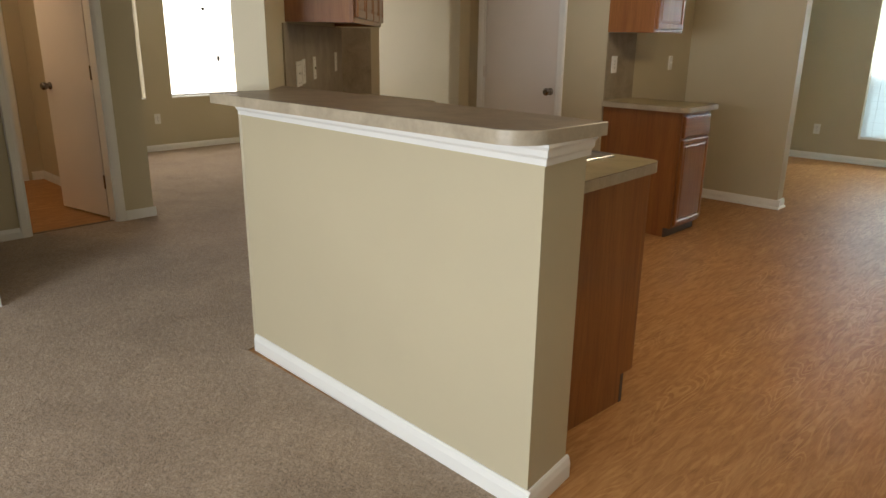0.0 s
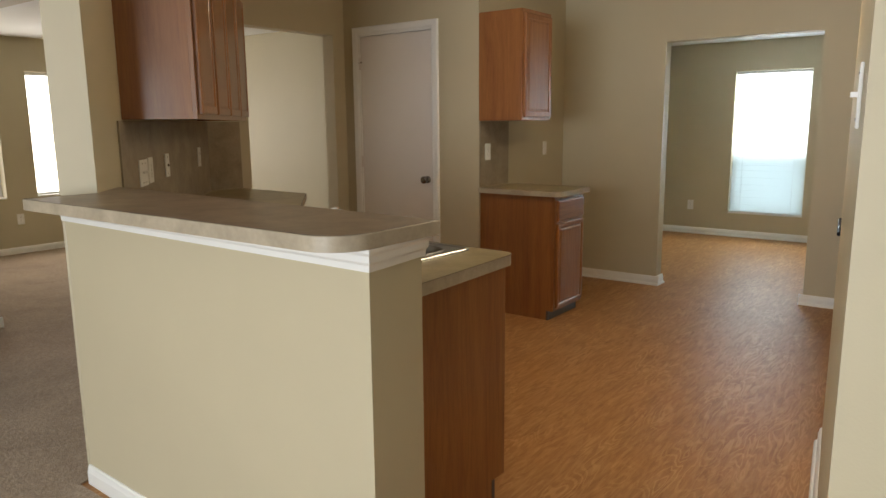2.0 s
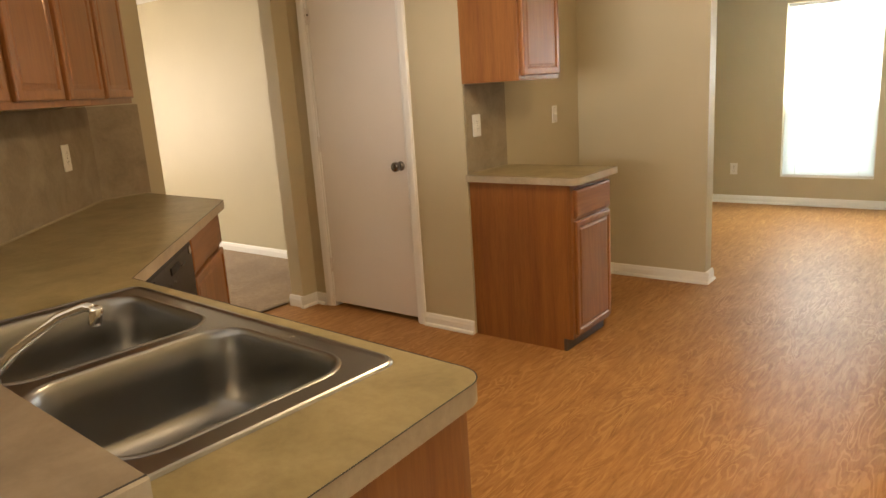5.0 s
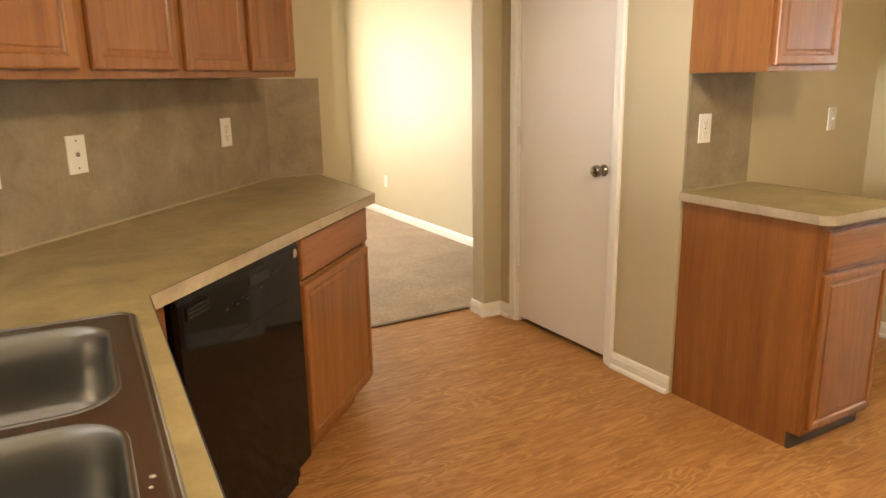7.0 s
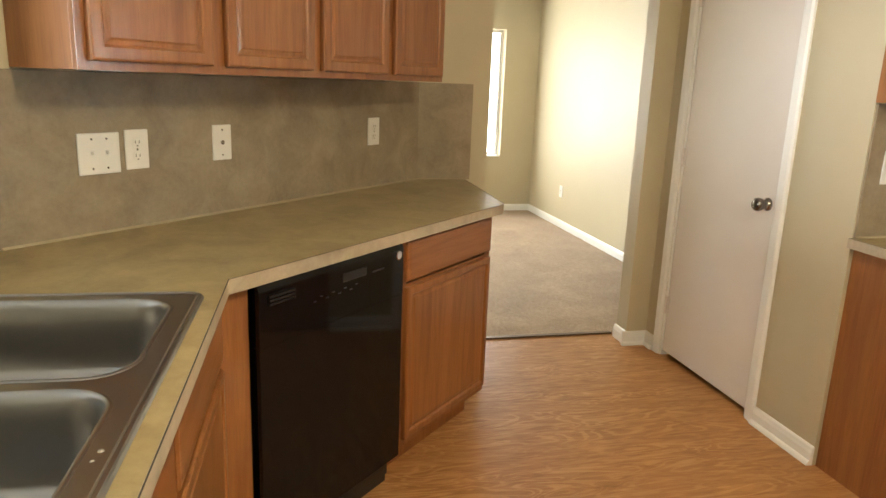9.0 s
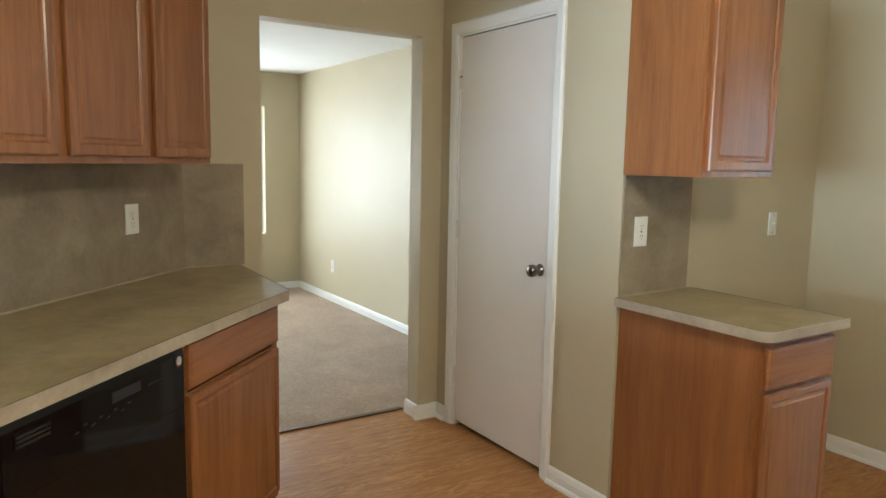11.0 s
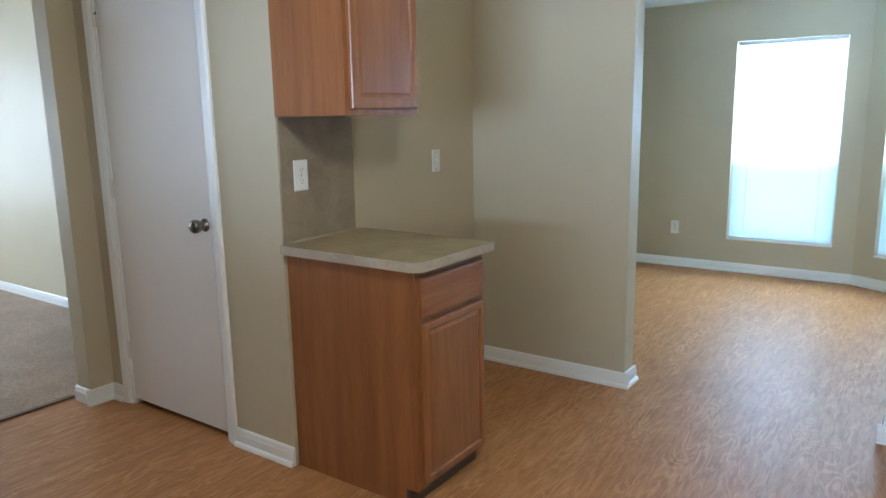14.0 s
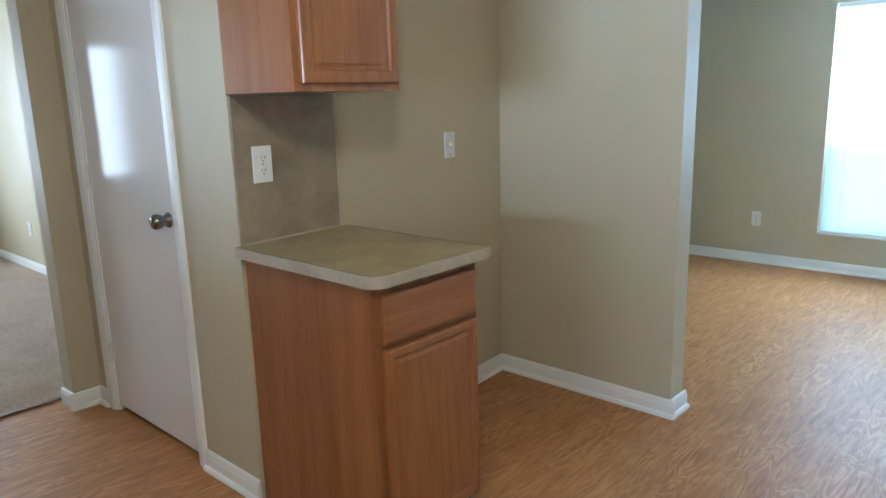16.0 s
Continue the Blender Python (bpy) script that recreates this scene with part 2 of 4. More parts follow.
p_.inputs["Emission Color"].default_value = (1.0, 0.72, 0.38, 1)
p_.inputs["Emission Strength"].default_value = 14
M_LAMP = m_


# ---- building helpers ----
def mesh_from(bm, name, smooth=False):
    bmesh.ops.recalc_face_normals(bm, faces=bm.faces)
    me = bpy.data.meshes.new(name)
    if smooth:
        for f in bm.faces:
            f.smooth = True
    bm.to_mesh(me)
    bm.free()
    return me


def part(name, bm, material, parent=None, label="", smooth=False):
    ob = new(name, mesh_from(bm, name, smooth))
    ob.data.materials.append(material)
    if parent:
        ob.parent = parent
    if label:
        ob["label"] = label
    return ob


def thing(name, m, label, category, group="", kind=""):
    ob = new(name)
    ob.empty_display_size = 0.1
    ob.matrix_world = m
    return tagged(ob, label, category, group, kind)


def add_box(bm, x0, x1, y0, y1, z0, z1, bevel=0.0, seg=2):
    r = bmesh.ops.create_cube(bm, size=1)
    vs = r["verts"]
    for v in vs:
        v.co = Vector((x0 + (v.co.x + 0.5) * (x1 - x0), y0 + (v.co.y + 0.5) * (y1 - y0), z0 + (v.co.z + 0.5) * (z1 - z0)))
    if bevel:
        es = list({e for v in vs for e in v.link_edges})
        bmesh.ops.bevel(bm, geom=es, offset=bevel, segments=seg, profile=0.6, affect="EDGES", clamp_overlap=True)
    return bm


def box(x0, x1, y0, y1, z0, z1, bevel=0.0, seg=2):
    return add_box(bmesh.new(), x0, x1, y0, y1, z0, z1, bevel, seg)


def add_prism(bm, pts, z0, z1):
    lo = [bm.verts.new((x, y, z0)) for x, y in pts]
    hi = [bm.verts.new((x, y, z1)) for x, y in pts]
    n = len(pts)
    bm.faces.new(lo[::-1])
    bm.faces.new(hi)
    for i in range(n):
        bm.faces.new((lo[i], lo[(i + 1) % n], hi[(i + 1) % n], hi[i]))
    return bm


def add_ring(bm, pts_list, close=True):
    """Skin a row of loops, each with the same count of points."""
    rows = [[bm.verts.new(p) for p in pts] for pts in pts_list]
    n = len(rows[0])
    for a, b in zip(rows, rows[1:]):
        for i in range(n if close else n - 1):
            bm.faces.new((a[i], a[(i + 1) % n], b[(i + 1) % n], b[i]))
    return rows


def add_lathe(bm, profile, m=None, seg=20):
    m = m or Matrix()
    rows = [[m @ Vector((r * math.cos(2 * math.pi * k / seg), r * math.sin(2 * math.pi * k / seg), z)) for k in range(seg)] for r, z in profile]
    rs = add_ring(bm, rows)
    bm.faces.new(rs[0][::-1])
    bm.faces.new(rs[-1])
    return bm


def add_tube(bm, pts, radius, seg=12):
    pts = [Vector(p) for p in pts]
    rows = []
    for i, p in enumerate(pts):
        d = (pts[min(i + 1, len(pts) - 1)] - pts[max(i - 1, 0)]).normalized()
        a = d.orthogonal().normalized() if i == 0 else (rows_a - d * rows_a.dot(d)).normalized()
        rows_a = a
        b = d.cross(a)
        r = radius[i] if isinstance(radius, (list, tuple)) else radius
        rows.append([p + r * (a * math.cos(2 * math.pi * k / seg) + b * math.sin(2 * math.pi * k / seg)) for k in range(seg)])
    rs = add_ring(bm, rows)
    bm.faces.new(rs[0][::-1])
    bm.faces.new(rs[-1])
    return bm


def round_rect(x0, x1, y0, y1, r, seg=6):
    pts = []
    for cx, cy, a0 in ((x1 - r, y1 - r, 0), (x0 + r, y1 - r, 90), (x0 + r, y0 + r, 180), (x1 - r, y0 + r, 270)):
        for k in range(seg + 1):
            a = radians(a0 + 90 * k / seg)
            pts.append((cx + r * math.cos(a), cy + r * math.sin(a)))
    return pts


def round_corner(prev, p, nxt, r, seg=7):
    """Points that round the corner p by the radius r."""
    p, a, b = Vector(p), Vector(prev) - Vector(p), Vector(nxt) - Vector(p)
    a.normalize(), b.normalize()
    half = a.angle(b) / 2
    d = r / math.tan(half)
    c = p + (a + b).normalized() * (r / math.sin(half))
    s, e = p + a * d - c, p + b * d - c
    out = []
    for k in range(seg + 1):
        v = s.lerp(e, k / seg)
        out.append(tuple(c + v.normalized() * r))
    return out


def wall_frame(p0, p1):
    """Local x runs from p0 to p1; local y points to the wall's body, on the left of that way."""
    d = Vector(p1) - Vector(p0)
    return pose(p0[0], p0[1], 0, 0, 0, math.degrees(math.atan2(d.y, d.x))), d.length


def wall(name, p0, p1, thick, z1, openings=(), label="tan painted drywall", z0=0.0, material=None):
    m, length = wall_frame(p0, p1)
    bm = bmesh.new()
    xs = sorted({0.0, length, *(v for o in openings for v in o[:2])})
    zs = sorted({z0, z1, *(max(z0, v) for o in openings for v in o[2:])})
    grid = {}
    for x0, x1 in zip(xs, xs[1:]):
        for a, b in zip(zs, zs[1:]):
            if any(o[0] <= x0 < o[1] and o[2] <= a < o[3] for o in openings):
                continue
            ids = [(x0, a), (x1, a), (x1, b), (x0, b)]
            for k in ids:
                if k not in grid:
                    grid[k] = bm.verts.new((k[0], 0, k[1]))
            bm.faces.new([grid[k] for k in ids])
    ex = bmesh.ops.extrude_face_region(bm, geom=list(bm.faces))
    for v in ex["geom"]:
        if isinstance(v, bmesh.types.BMVert):
            v.co.y = thick
    ob = part(name, bm, material or M_WALL)
    ob.matrix_world = m
    return tagged(ob, label, "wall", kind="structure")


BASE_PROFILE = [(0, 0), (-0.014, 0), (-0.014, 0.050), (-0.011, 0.060), (-0.009, 0.070), (-0.004, 0.077), (0, 0.077)]


SHOE_PROFILE = [(0, 0), (-0.027, 0), (-0.027, 0.005), (-0.024, 0.013), (-0.019, 0.018), (-0.014, 0.019)] + BASE_PROFILE[2:]


def baseboard(p0, p1, m0=0.0, m1=0.0, shoe=False, label="white painted baseboard"):
    """Runs along the face of a wall on the right of p0 to p1; m0, m1 lengthen its ends."""
    m, length = wall_frame(p0, p1)
    bm = bmesh.new()
    prof = SHOE_PROFILE if shoe else BASE_PROFILE
    k = 1.9 if shoe else 1.0
    rs = add_ring(bm, [[(-m0 * k, y, z) for y, z in prof], [(length + m1 * k, y, z) for y, z in prof]])
    bm.faces.new(rs[0][::-1])
    bm.faces.new(rs[1])
    ob = part("baseboard", bm, M_TRIM)
    ob.matrix_world = m
    return tagged(ob, label, "baseboard", kind="structure")


def slab(name, pts, z0, z1, material, label, category):
    return tagged(part(name, add_prism(bmesh.new(), pts, z0, z1), material), label, category, kind="structure")

# ---- the large structure ----
slab("floor_carpet", [(4.1, -3.7), (4.1, 1.55), (-2.50, 1.55), (-2.52, 1.62), (-4.18, 3.30), (-4.18, 5.4), (-8.2, 5.4), (-8.2, 2.2), (-5.16, 2.2), (-5.16, -3.7)],
     -0.06, 0.006, M_CARPET, "taupe cut-pile carpet, slightly trodden", "carpet")
FLOOR = slab("floor_laminate", [(-2.5, 1.55), (0.7, 1.55), (0.7, 6.12), (0.05, 6.12), (0.05, 9.2), (-3.8, 9.2), (-3.8, 6.12), (-4.18, 6.12), (-4.18, 3.25)],
             -0.06, 0.0, M_FLOOR, "honey oak laminate flooring with swirling grain", "floor")
slab("floor_bathroom", [(-7.3, 0.4), (-5.16, 0.4), (-5.16, 2.2), (-7.3, 2.2)], -0.06, 0.0, M_FLOOR, "honey oak laminate floor of the small room", "floor")
slab("ceiling_kitchen", [(-5.3, -3.9), (4.2, -3.9), (4.2, 6.1), (-5.3, 6.1)], CEIL_K, CEIL_K + 0.1, M_CEIL, "white textured ceiling", "ceiling")
slab("ceiling_dining", [(-8.2, 2.25), (-3.05, 2.25), (-4.06, 3.30), (-4.06, 5.4), (-8.2, 5.4)], CEIL_D, CEIL_D + 0.05, M_CEIL, "white textured ceiling of the dining room", "ceiling")
slab("ceiling_breakfast", [(-3.8, 6.20), (0.1, 6.20), (0.1, 9.3), (-3.8, 9.3)], CEIL_B, CEIL_B + 0.1, M_CEIL, "white textured ceiling of the breakfast room", "ceiling")
slab("ceiling_bathroom", [(-7.3, 0.4), (-5.2, 0.4), (-5.2, 2.15), (-7.3, 2.15)], CEIL_D, CEIL_D + 0.05, M_CEIL, "white ceiling of the small room", "ceiling")

HALF_LEFT, HALF_END, HALF_FAR, BACK_LEFT = (-2.485, 1.590), (-0.958, 1.552), (-0.985, 1.780), (-2.593, 1.858)   # the four corners of the half wall
slab("half_wall", [HALF_LEFT, HALF_END, HALF_FAR, BACK_LEFT, (-2.420, 1.685)], 0.0, 1.05, M_WALL, "tan painted half wall under the breakfast bar", "wall")
wall("wall_diagonal", (-2.420, 1.685), (-4.0, 3.265), 0.13, CEIL_K)
wall("wall_doorway", (-4.0, 3.265), (-4.0, DINING_Y), 0.115, CEIL_K, [(0.352, 1.212, 0, 2.05)], "tan painted wall with a cased doorway to the dining room")
wall("wall_pantry", (-4.0, 4.60), (-2.695, 4.60), 0.1, CEIL_K, [(0.158, 0.895, 0, 2.05)])
wall("wall_pantry_back", (-3.99, 5.25), (-2.82, 5.25), 0.05, CEIL_K)
wall("wall_pantry_side", (-2.695, 4.70), (-2.79, 6.085), 0.1, CEIL_K)
wall("wall_opening", (-2.83, 6.085), (0.25, 6.085), 0.115, CEIL_K, [(0.934, 2.055, 0, 1.985)], "tan painted wall with a wide opening to the breakfast room")
wall("wall_breakfast_north", (-3.7, 9.09), (-1.17, 9.09), 0.2, CEIL_K, [(1.57, 2.375, 0.278, 1.92)])
BAY0, BAY1 = (-1.17, 9.09), (-0.02, 8.426)
wall("wall_bay", BAY0, BAY1, 0.2, CEIL_K, [(0.16, 0.97, 0.245, 1.92)])
wall("wall_breakfast_east", (-0.02, 8.426), (-0.02, 6.20), 0.12, CEIL_K)
wall("wall_breakfast_west", (-3.7, 6.20), (-3.7, 9.09), 0.12, CEIL_K)
wall("wall_breakfast_south", (-2.83, 6.20), (-3.7, 6.20), 0.115, CEIL_K)
wall("wall_dining_north", (DINING_X, DINING_Y), (-4.115, DINING_Y), 0.12, CEIL_K)
wall("wall_dining_west", (DINING_X, 2.25), (DINING_X, DINING_Y), 0.2, CEIL_K, [(0.265, 1.330, 0.605, 1.945), (1.640, 2.730, 0.605, 1.945)])
wall("wall_dining_south", (-5.22, 2.295), (DINING_X, 2.295), 0.12, CEIL_K)
wall("wall_header", (-3.06, 2.295), (-5.1, 2.295), 0.12, CEIL_K, z0=2.05, label="tan painted header over the way to the dining room")
wall("wall_hall", (-5.1, -1.6), (-5.1, 2.295), 0.12, CEIL_K, [(3.045, 3.625, 0, 2.04)])
wall("wall_bathroom_west", (-7.2, 0.5), (-7.2, 2.175), 0.1, CEIL_K)
wall("wall_bathroom_south", (-5.22, 0.5), (-7.2, 0.5), 0.1, CEIL_K)
wall("wall_living_west", (-3.82, BACK_Y), (-3.82, 0.92), 0.14, CEIL_K)
wall("wall_hall_end", (-3.95, -1.6), (-5.1, -1.6), 0.12, CEIL_K)
wall("wall_living_south", (4.0, BACK_Y), (-3.95, BACK_Y), 0.2, CEIL_K, [(2.95, 6.25, 0.5, 2.0)])
wall("wall_living_east", (4.0, 1.547), (4.0, BACK_Y), 0.12, CEIL_K)
E1, E2 = (-0.260, 3.56), (0.0, 1.547)
wall("wall_living_north", (0.115, 1.547), (4.0, 1.547), 0.12, CEIL_K)
wall("wall_passage", E1, E2, 0.115, CEIL_K)
wall("wall_kitchen_east", (0.12, 6.085), (0.45, 3.56), 0.12, CEIL_K)
wall("wall_kitchen_return", (0.50, 3.56), (-0.155, 3.56), 0.1, CEIL_K)

for a, b, e0, e1 in ((HALF_LEFT, HALF_END, 0, 0.014), (HALF_END, HALF_FAR, 0, 0.010),
                     ((-4.0, 4.477), (-4.0, 4.60), 0.014, 0), ((-4.115, 4.477), (-4.0, 4.477), 0.014, 0),
                     ((-4.0, 4.60), (-3.901, 4.60), 0, 0), ((-3.046, 4.60), (-2.695, 4.60), 0, 0.0),
                     ((-2.717, 5.06), (-2.79, 6.085), 0, 0), ((-2.79, 6.085), (-1.896, 6.085), 0, 0.014), ((-1.896, 6.085), (-1.896, 6.20), 0, 0.014),
                     ((-0.775, 6.085), (0.1, 6.085), 0.014, 0), ((-0.775, 6.20), (-0.775, 6.085), 0.014, 0),
                     ((-3.7, 9.09), (-1.17, 9.09), 0, 0), (BAY0, BAY1, 0, 0), ((-0.02, 8.426), (-0.02, 6.20), 0, 0), ((-3.7, 6.20), (-3.7, 9.09), 0, 0),
                     ((DINING_X, DINING_Y), (-4.115, DINING_Y), 0, 0), ((DINING_X, 2.25), (DINING_X, DINING_Y), 0, 0), ((-5.114, 2.295), (DINING_X, 2.295), 0, 0),
                     ((-5.1, -1.6), (-5.1, 1.385), 0, 0), ((-5.1, 2.085), (-5.1, 2.295), 0, 0.014),
                     ((-3.82, BACK_Y), (-3.82, 0.92), 0, 0.014), ((-3.82, 0.92), (-3.96, 0.92), 0, 0),
                     ((-7.2, 2.07), (-7.2, 2.175), 0, 0), ((-7.2, 2.175), (-5.22, 2.175), 0, 0),
                     (E1, E2, 0.014, 0.0), (E2, (4.0, 1.547), 0, 0), ((4.0, 1.547), (4.0, BACK_Y), 0, 0), ((4.0, BACK_Y), (-3.82, BACK_Y), 0, 0)):
    wood = (a[1] > 1.6 and a != HALF_LEFT and a[0] > -4.1) or (a[1] > 6 and a[0] > -3.8)
    baseboard(a, b, e0, e1, wood, "white baseboard with a quarter-round shoe" if wood else "white painted baseboard")

tagged(part("trim", box(-4.195, -4.165, 3.617, 4.477, 0.0, 0.010, 0.003), M_STRIP), "brown metal strip between carpet and laminate", "threshold strip", kind="structure")
tagged(part("trim", box(-5.175, -5.145, 1.445, 2.025, 0.0, 0.010, 0.003), M_STRIP), "metal strip at the small room's doorway", "threshold strip", kind="structure")

# crown trim under the bar: a stepped moulding round the front and the end of the half wall
CROWN = [(0, 1.028), (0.012, 1.028), (0.014, 1.044), (0.022, 1.052), (0.024, 1.068), (0.032, 1.077), (0.032, 1.085), (0, 1.085)]
bm = bmesh.new()
rows = [[(HALF_LEFT[0], HALF_LEFT[1] - d, z) for d, z in CROWN], [(HALF_END[0] + d, HALF_END[1] - d, z) for d, z in CROWN], [(HALF_FAR[0] + d, HALF_FAR[1] + 0.002, z) for d, z in CROWN]]
rs = add_ring(bm, rows)
bm.faces.new(rs[0][::-1])
bm.faces.new(rs[2])
tagged(part("trim", bm, M_TRIM), "white stepped moulding under the bar top", "moulding", kind="structure")


# ---- doors ----
def casing_bm(w, h, cw=0.058, d=0.017, leg=""):
    bm = bmesh.new()
    prof = [(0, 0), (0, -d * 0.6), (cw * 0.15, -d), (cw * 0.75, -d * 0.8), (cw * 0.92, -d * 0.45), (cw, -d * 0.4), (cw, 0)]
    if leg == "left":
        rows = [[(-cw + o, y, 0) for o, y in prof], [(-cw + o, y, h + cw - o) for o, y in prof]]
    elif leg == "right":
        rows = [[(w + cw - o, y, h + cw - o) for o, y in prof], [(w + cw - o, y, 0) for o, y in prof]]
    else:
        rows = [[(-cw + o, y, h + cw - o) for o, y in prof], [(w + cw - o, y, h + cw - o) for o, y in prof]]
    rs = add_ring(bm, rows)
    bm.faces.new(rs[0][::-1])
    bm.faces.new(rs[1])
    return bm


def knob_bm(side=-1):
    """A round door knob on a rose; its axis runs to local -y."""
    m = Matrix.Rotation(radians(90), 4, "X") if side < 0 else Matrix.Rotation(radians(-90), 4, "X")
    bm = bmesh.new()
    return add_lathe(bm, [(0.028, 0), (0.028, 0.004), (0.024, 0.010), (0.019, 0.016), (0.020, 0.024), (0.0265, 0.036), (0.0285, 0.047), (0.027, 0.058), (0.021, 0.065), (0.006, 0.067)], m, 24)


def hinge_bm(z):
    bm = bmesh.new()
    add_lathe(bm, [(0.006, z - 0.045), (0.006, z + 0.045)], seg=10)
    add_lathe(bm, [(0.004, z + 0.045), (0.004, z + 0.05)], seg=8)
    add_box(bm, 0.0, 0.02, 0.004, 0.008, z - 0.044, z + 0.044)
    return bm


def door_frame(name, m, w, h, thick, label):
    d = thing(name, m, label, "door", kind="structure")
    for leg in ("left", "right", "head"):
        part("casing", casing_bm(w, h, leg=leg), M_TRIM, d)
    bm = bmesh.new()
    add_box(bm, 0.0, 0.012, 0.001, thick - 0.001, 0, h - 0.012)
    add_box(bm, w - 0.012, w, 0.001, thick - 0.001, 0, h - 0.012)
    add_box(bm, 0.0, w, 0.001, thick - 0.001, h - 0.012, h)
    part("jamb", bm, M_TRIM, d)
    return d


pantry = door_frame("door_1", pose(-3.842, 4.60, 0), 0.737, 2.05, 0.1, "closed flush white pantry door in a white casing")
part("door_slab", box(0.015, 0.722, 0.006, 0.041, 0.03, 2.034, 0.002), M_DOOR, pantry)
kn = part("door_knob", knob_bm(), M_NICKEL, pantry, "satin nickel door knob", True)
kn.location = (0.677, 0.006, 0.940)
for z in (0.28, 1.06, 1.83):
    hg = part("hinge", hinge_bm(z), M_DOOR, pantry)
    hg.location = (0.012, -0.003, 0)
part("catch", box(0.0, 0.03, -0.004, 0.006, 1.835, 1.845, 0.002), M_NICKEL, pantry)

bath = door_frame("door_2", pose(-5.1, 1.445, 0, 0, 0, 90), 0.58, 2.04, 0.12, "white flush door standing open into the small room")
ang = math.degrees(math.atan2(1.872 - 1.985, -5.80 + 5.20))
leaf = part("door_slab", box(0.042, 0.66, -0.035, 0.0, 0.015, 2.02, 0.002), M_DOOR, bath)
leaf.matrix_world = pose(-5.205, 2.023, 0, 0, 0, ang)
kb = part("door_knob", knob_bm(1), M_NICKEL, leaf, "satin nickel door knob", True)
kb.matrix_parent_inverse = Matrix()
kb.matrix_basis = pose(0.60, 0.0, 0.945)
for z in (0.28, 1.06, 1.83):
    hg = part("hinge", box(0.012, 0.046, -0.012, 0.004, z - 0.05, z + 0.05, 0.003), M_NICKEL, leaf)
    hg.matrix_parent_inverse = Matrix()
closet = door_frame("door_3", pose(-7.198, 1.42, 0, 0, 0, 90), 0.56, 2.0, 0.004, "closed white closet door at the end of the small room")
part("door_slab", box(0.013, 0.547, -0.012, -0.001, 0.035, 1.985, 0.002), M_DOOR, closet)


# ---- windows ----
def window(name, m, w, z0, z1, thick, label, sash=0.5, blind="none", dim_lower=False, latch=False, rail=0.018):
    """Local x along the wall, y from the inner face outwards."""
    win = thing(name, m, label, "window", kind="structure")
    h = z1 - z0
    zs = z0 + h * sash
    bm = bmesh.new()
    for x0, x1, a, b in ((0, 0.03, z0, z1), (w - 0.03, w, z0, z1), (0.03, w - 0.03, z0, z0 + 0.03), (0.03, w - 0.03, z1 - 0.03, z1)):
        add_box(bm, x0, x1, thick - 0.09, thick - 0.03, a, b)
    part("window_frame", bm, M_VINYL, win)
    part("sash_rail", box(0.03, w - 0.03, thick - 0.085, thick - 0.055, zs - rail, zs + rail, 0.002), M_VINYL, win)
    part("window_sill", box(0.0, w, -0.006, thick - 0.09, z0 - 0.001, z0 + 0.012, 0.003), M_TRIM, win)
    for a, b in ((z0 + 0.03, zs), (zs, z1 - 0.03)):
        p = part("pane", box(0.03, w - 0.03, thick - 0.072, thick - 0.068, a, b), M_GLASS, win)
        p.visible_shadow = False
    if dim_lower:
        # added sheet that cuts the daylight behind the lower sash
        part("dimming_sheet", box(0.03, w - 0.03, thick - 0.052, thick - 0.051, z0 + 0.03, zs), M_DIMMER, win, "grey see-through sheet dimming the lower sash")
    if latch:
        part("latch", box(0.67, 0.70, thick - 0.10, thick - 0.085, 1.005, 1.075, 0.004), M_BLACKM, win)
        part("latch", add_lathe(bmesh.new(), [(0.018, 0), (0.018, 0.02)], pose(0.53, thick - 0.086, 1.615, 90, 0, 0), 12), M_BLACKM, win)
    if blind == "slats":
        bl = part("blind", box(0.008, w - 0.008, 0.012, 0.045, z1 - 0.035, z1 - 0.004, 0.003), M_VINYL, win, "white mini blind, lowered")
        bm = bmesh.new()
        n = int((h - 0.06) / 0.021)
        tilt = radians(62)
        for i in range(n):
            z = z0 + 0.035 + i * 0.021
            dy, dz = 0.0115 * math.cos(tilt), 0.0115 * math.sin(tilt)
            sag = 0.0008 * math.sin(i * 1.7)
            v = [bm.verts.new(c) for c in ((0.012, 0.03 - dy, z - dz + sag), (w - 0.012, 0.03 - dy, z - dz), (w - 0.012, 0.03 + dy, z + dz), (0.012, 0.03 + dy, z + dz + sag))]
            bm.faces.new(v)
        sl = part("slat", bm, M_SLAT, bl)
        sl["kind"] = "stuff"
        part("bottom_rail", box(0.012, w - 0.012, 0.018, 0.042, z0 + 0.013, z0 + 0.026, 0.003), M_VINYL, bl)
        for fx in (0.16, 0.84):
            part("ladder_cord", box(w * fx - 0.0015, w * fx + 0.0015, 0.0155, 0.0175, z0 + 0.02, z1 - 0.03), M_VINYL, bl)
    return win


m, _ = wall_frame((-2.13, 9.09), (-1.325, 9.09))
window("window_1", m, 0.805, 0.278, 1.92, 0.2, "white vinyl window with a lowered mini blind, blown out by daylight", 0.42, "slats", True)
m, _ = wall_frame(BAY0, BAY1)
window("window_2", m @ pose(0.16, 0, 0), 0.81, 0.245, 1.92, 0.2, "white vinyl bay window with a lowered mini blind", 0.42, "slats", True)
m, _ = wall_frame((DINING_X, 3.890), (DINING_X, 4.980))
window("window_3", m, 1.09, 0.605, 1.945, 0.2, "white vinyl dining room window full of daylight", 0.51, latch=True, rail=0.005)
m, _ = wall_frame((DINING_X, 2.515), (DINING_X, 3.580))
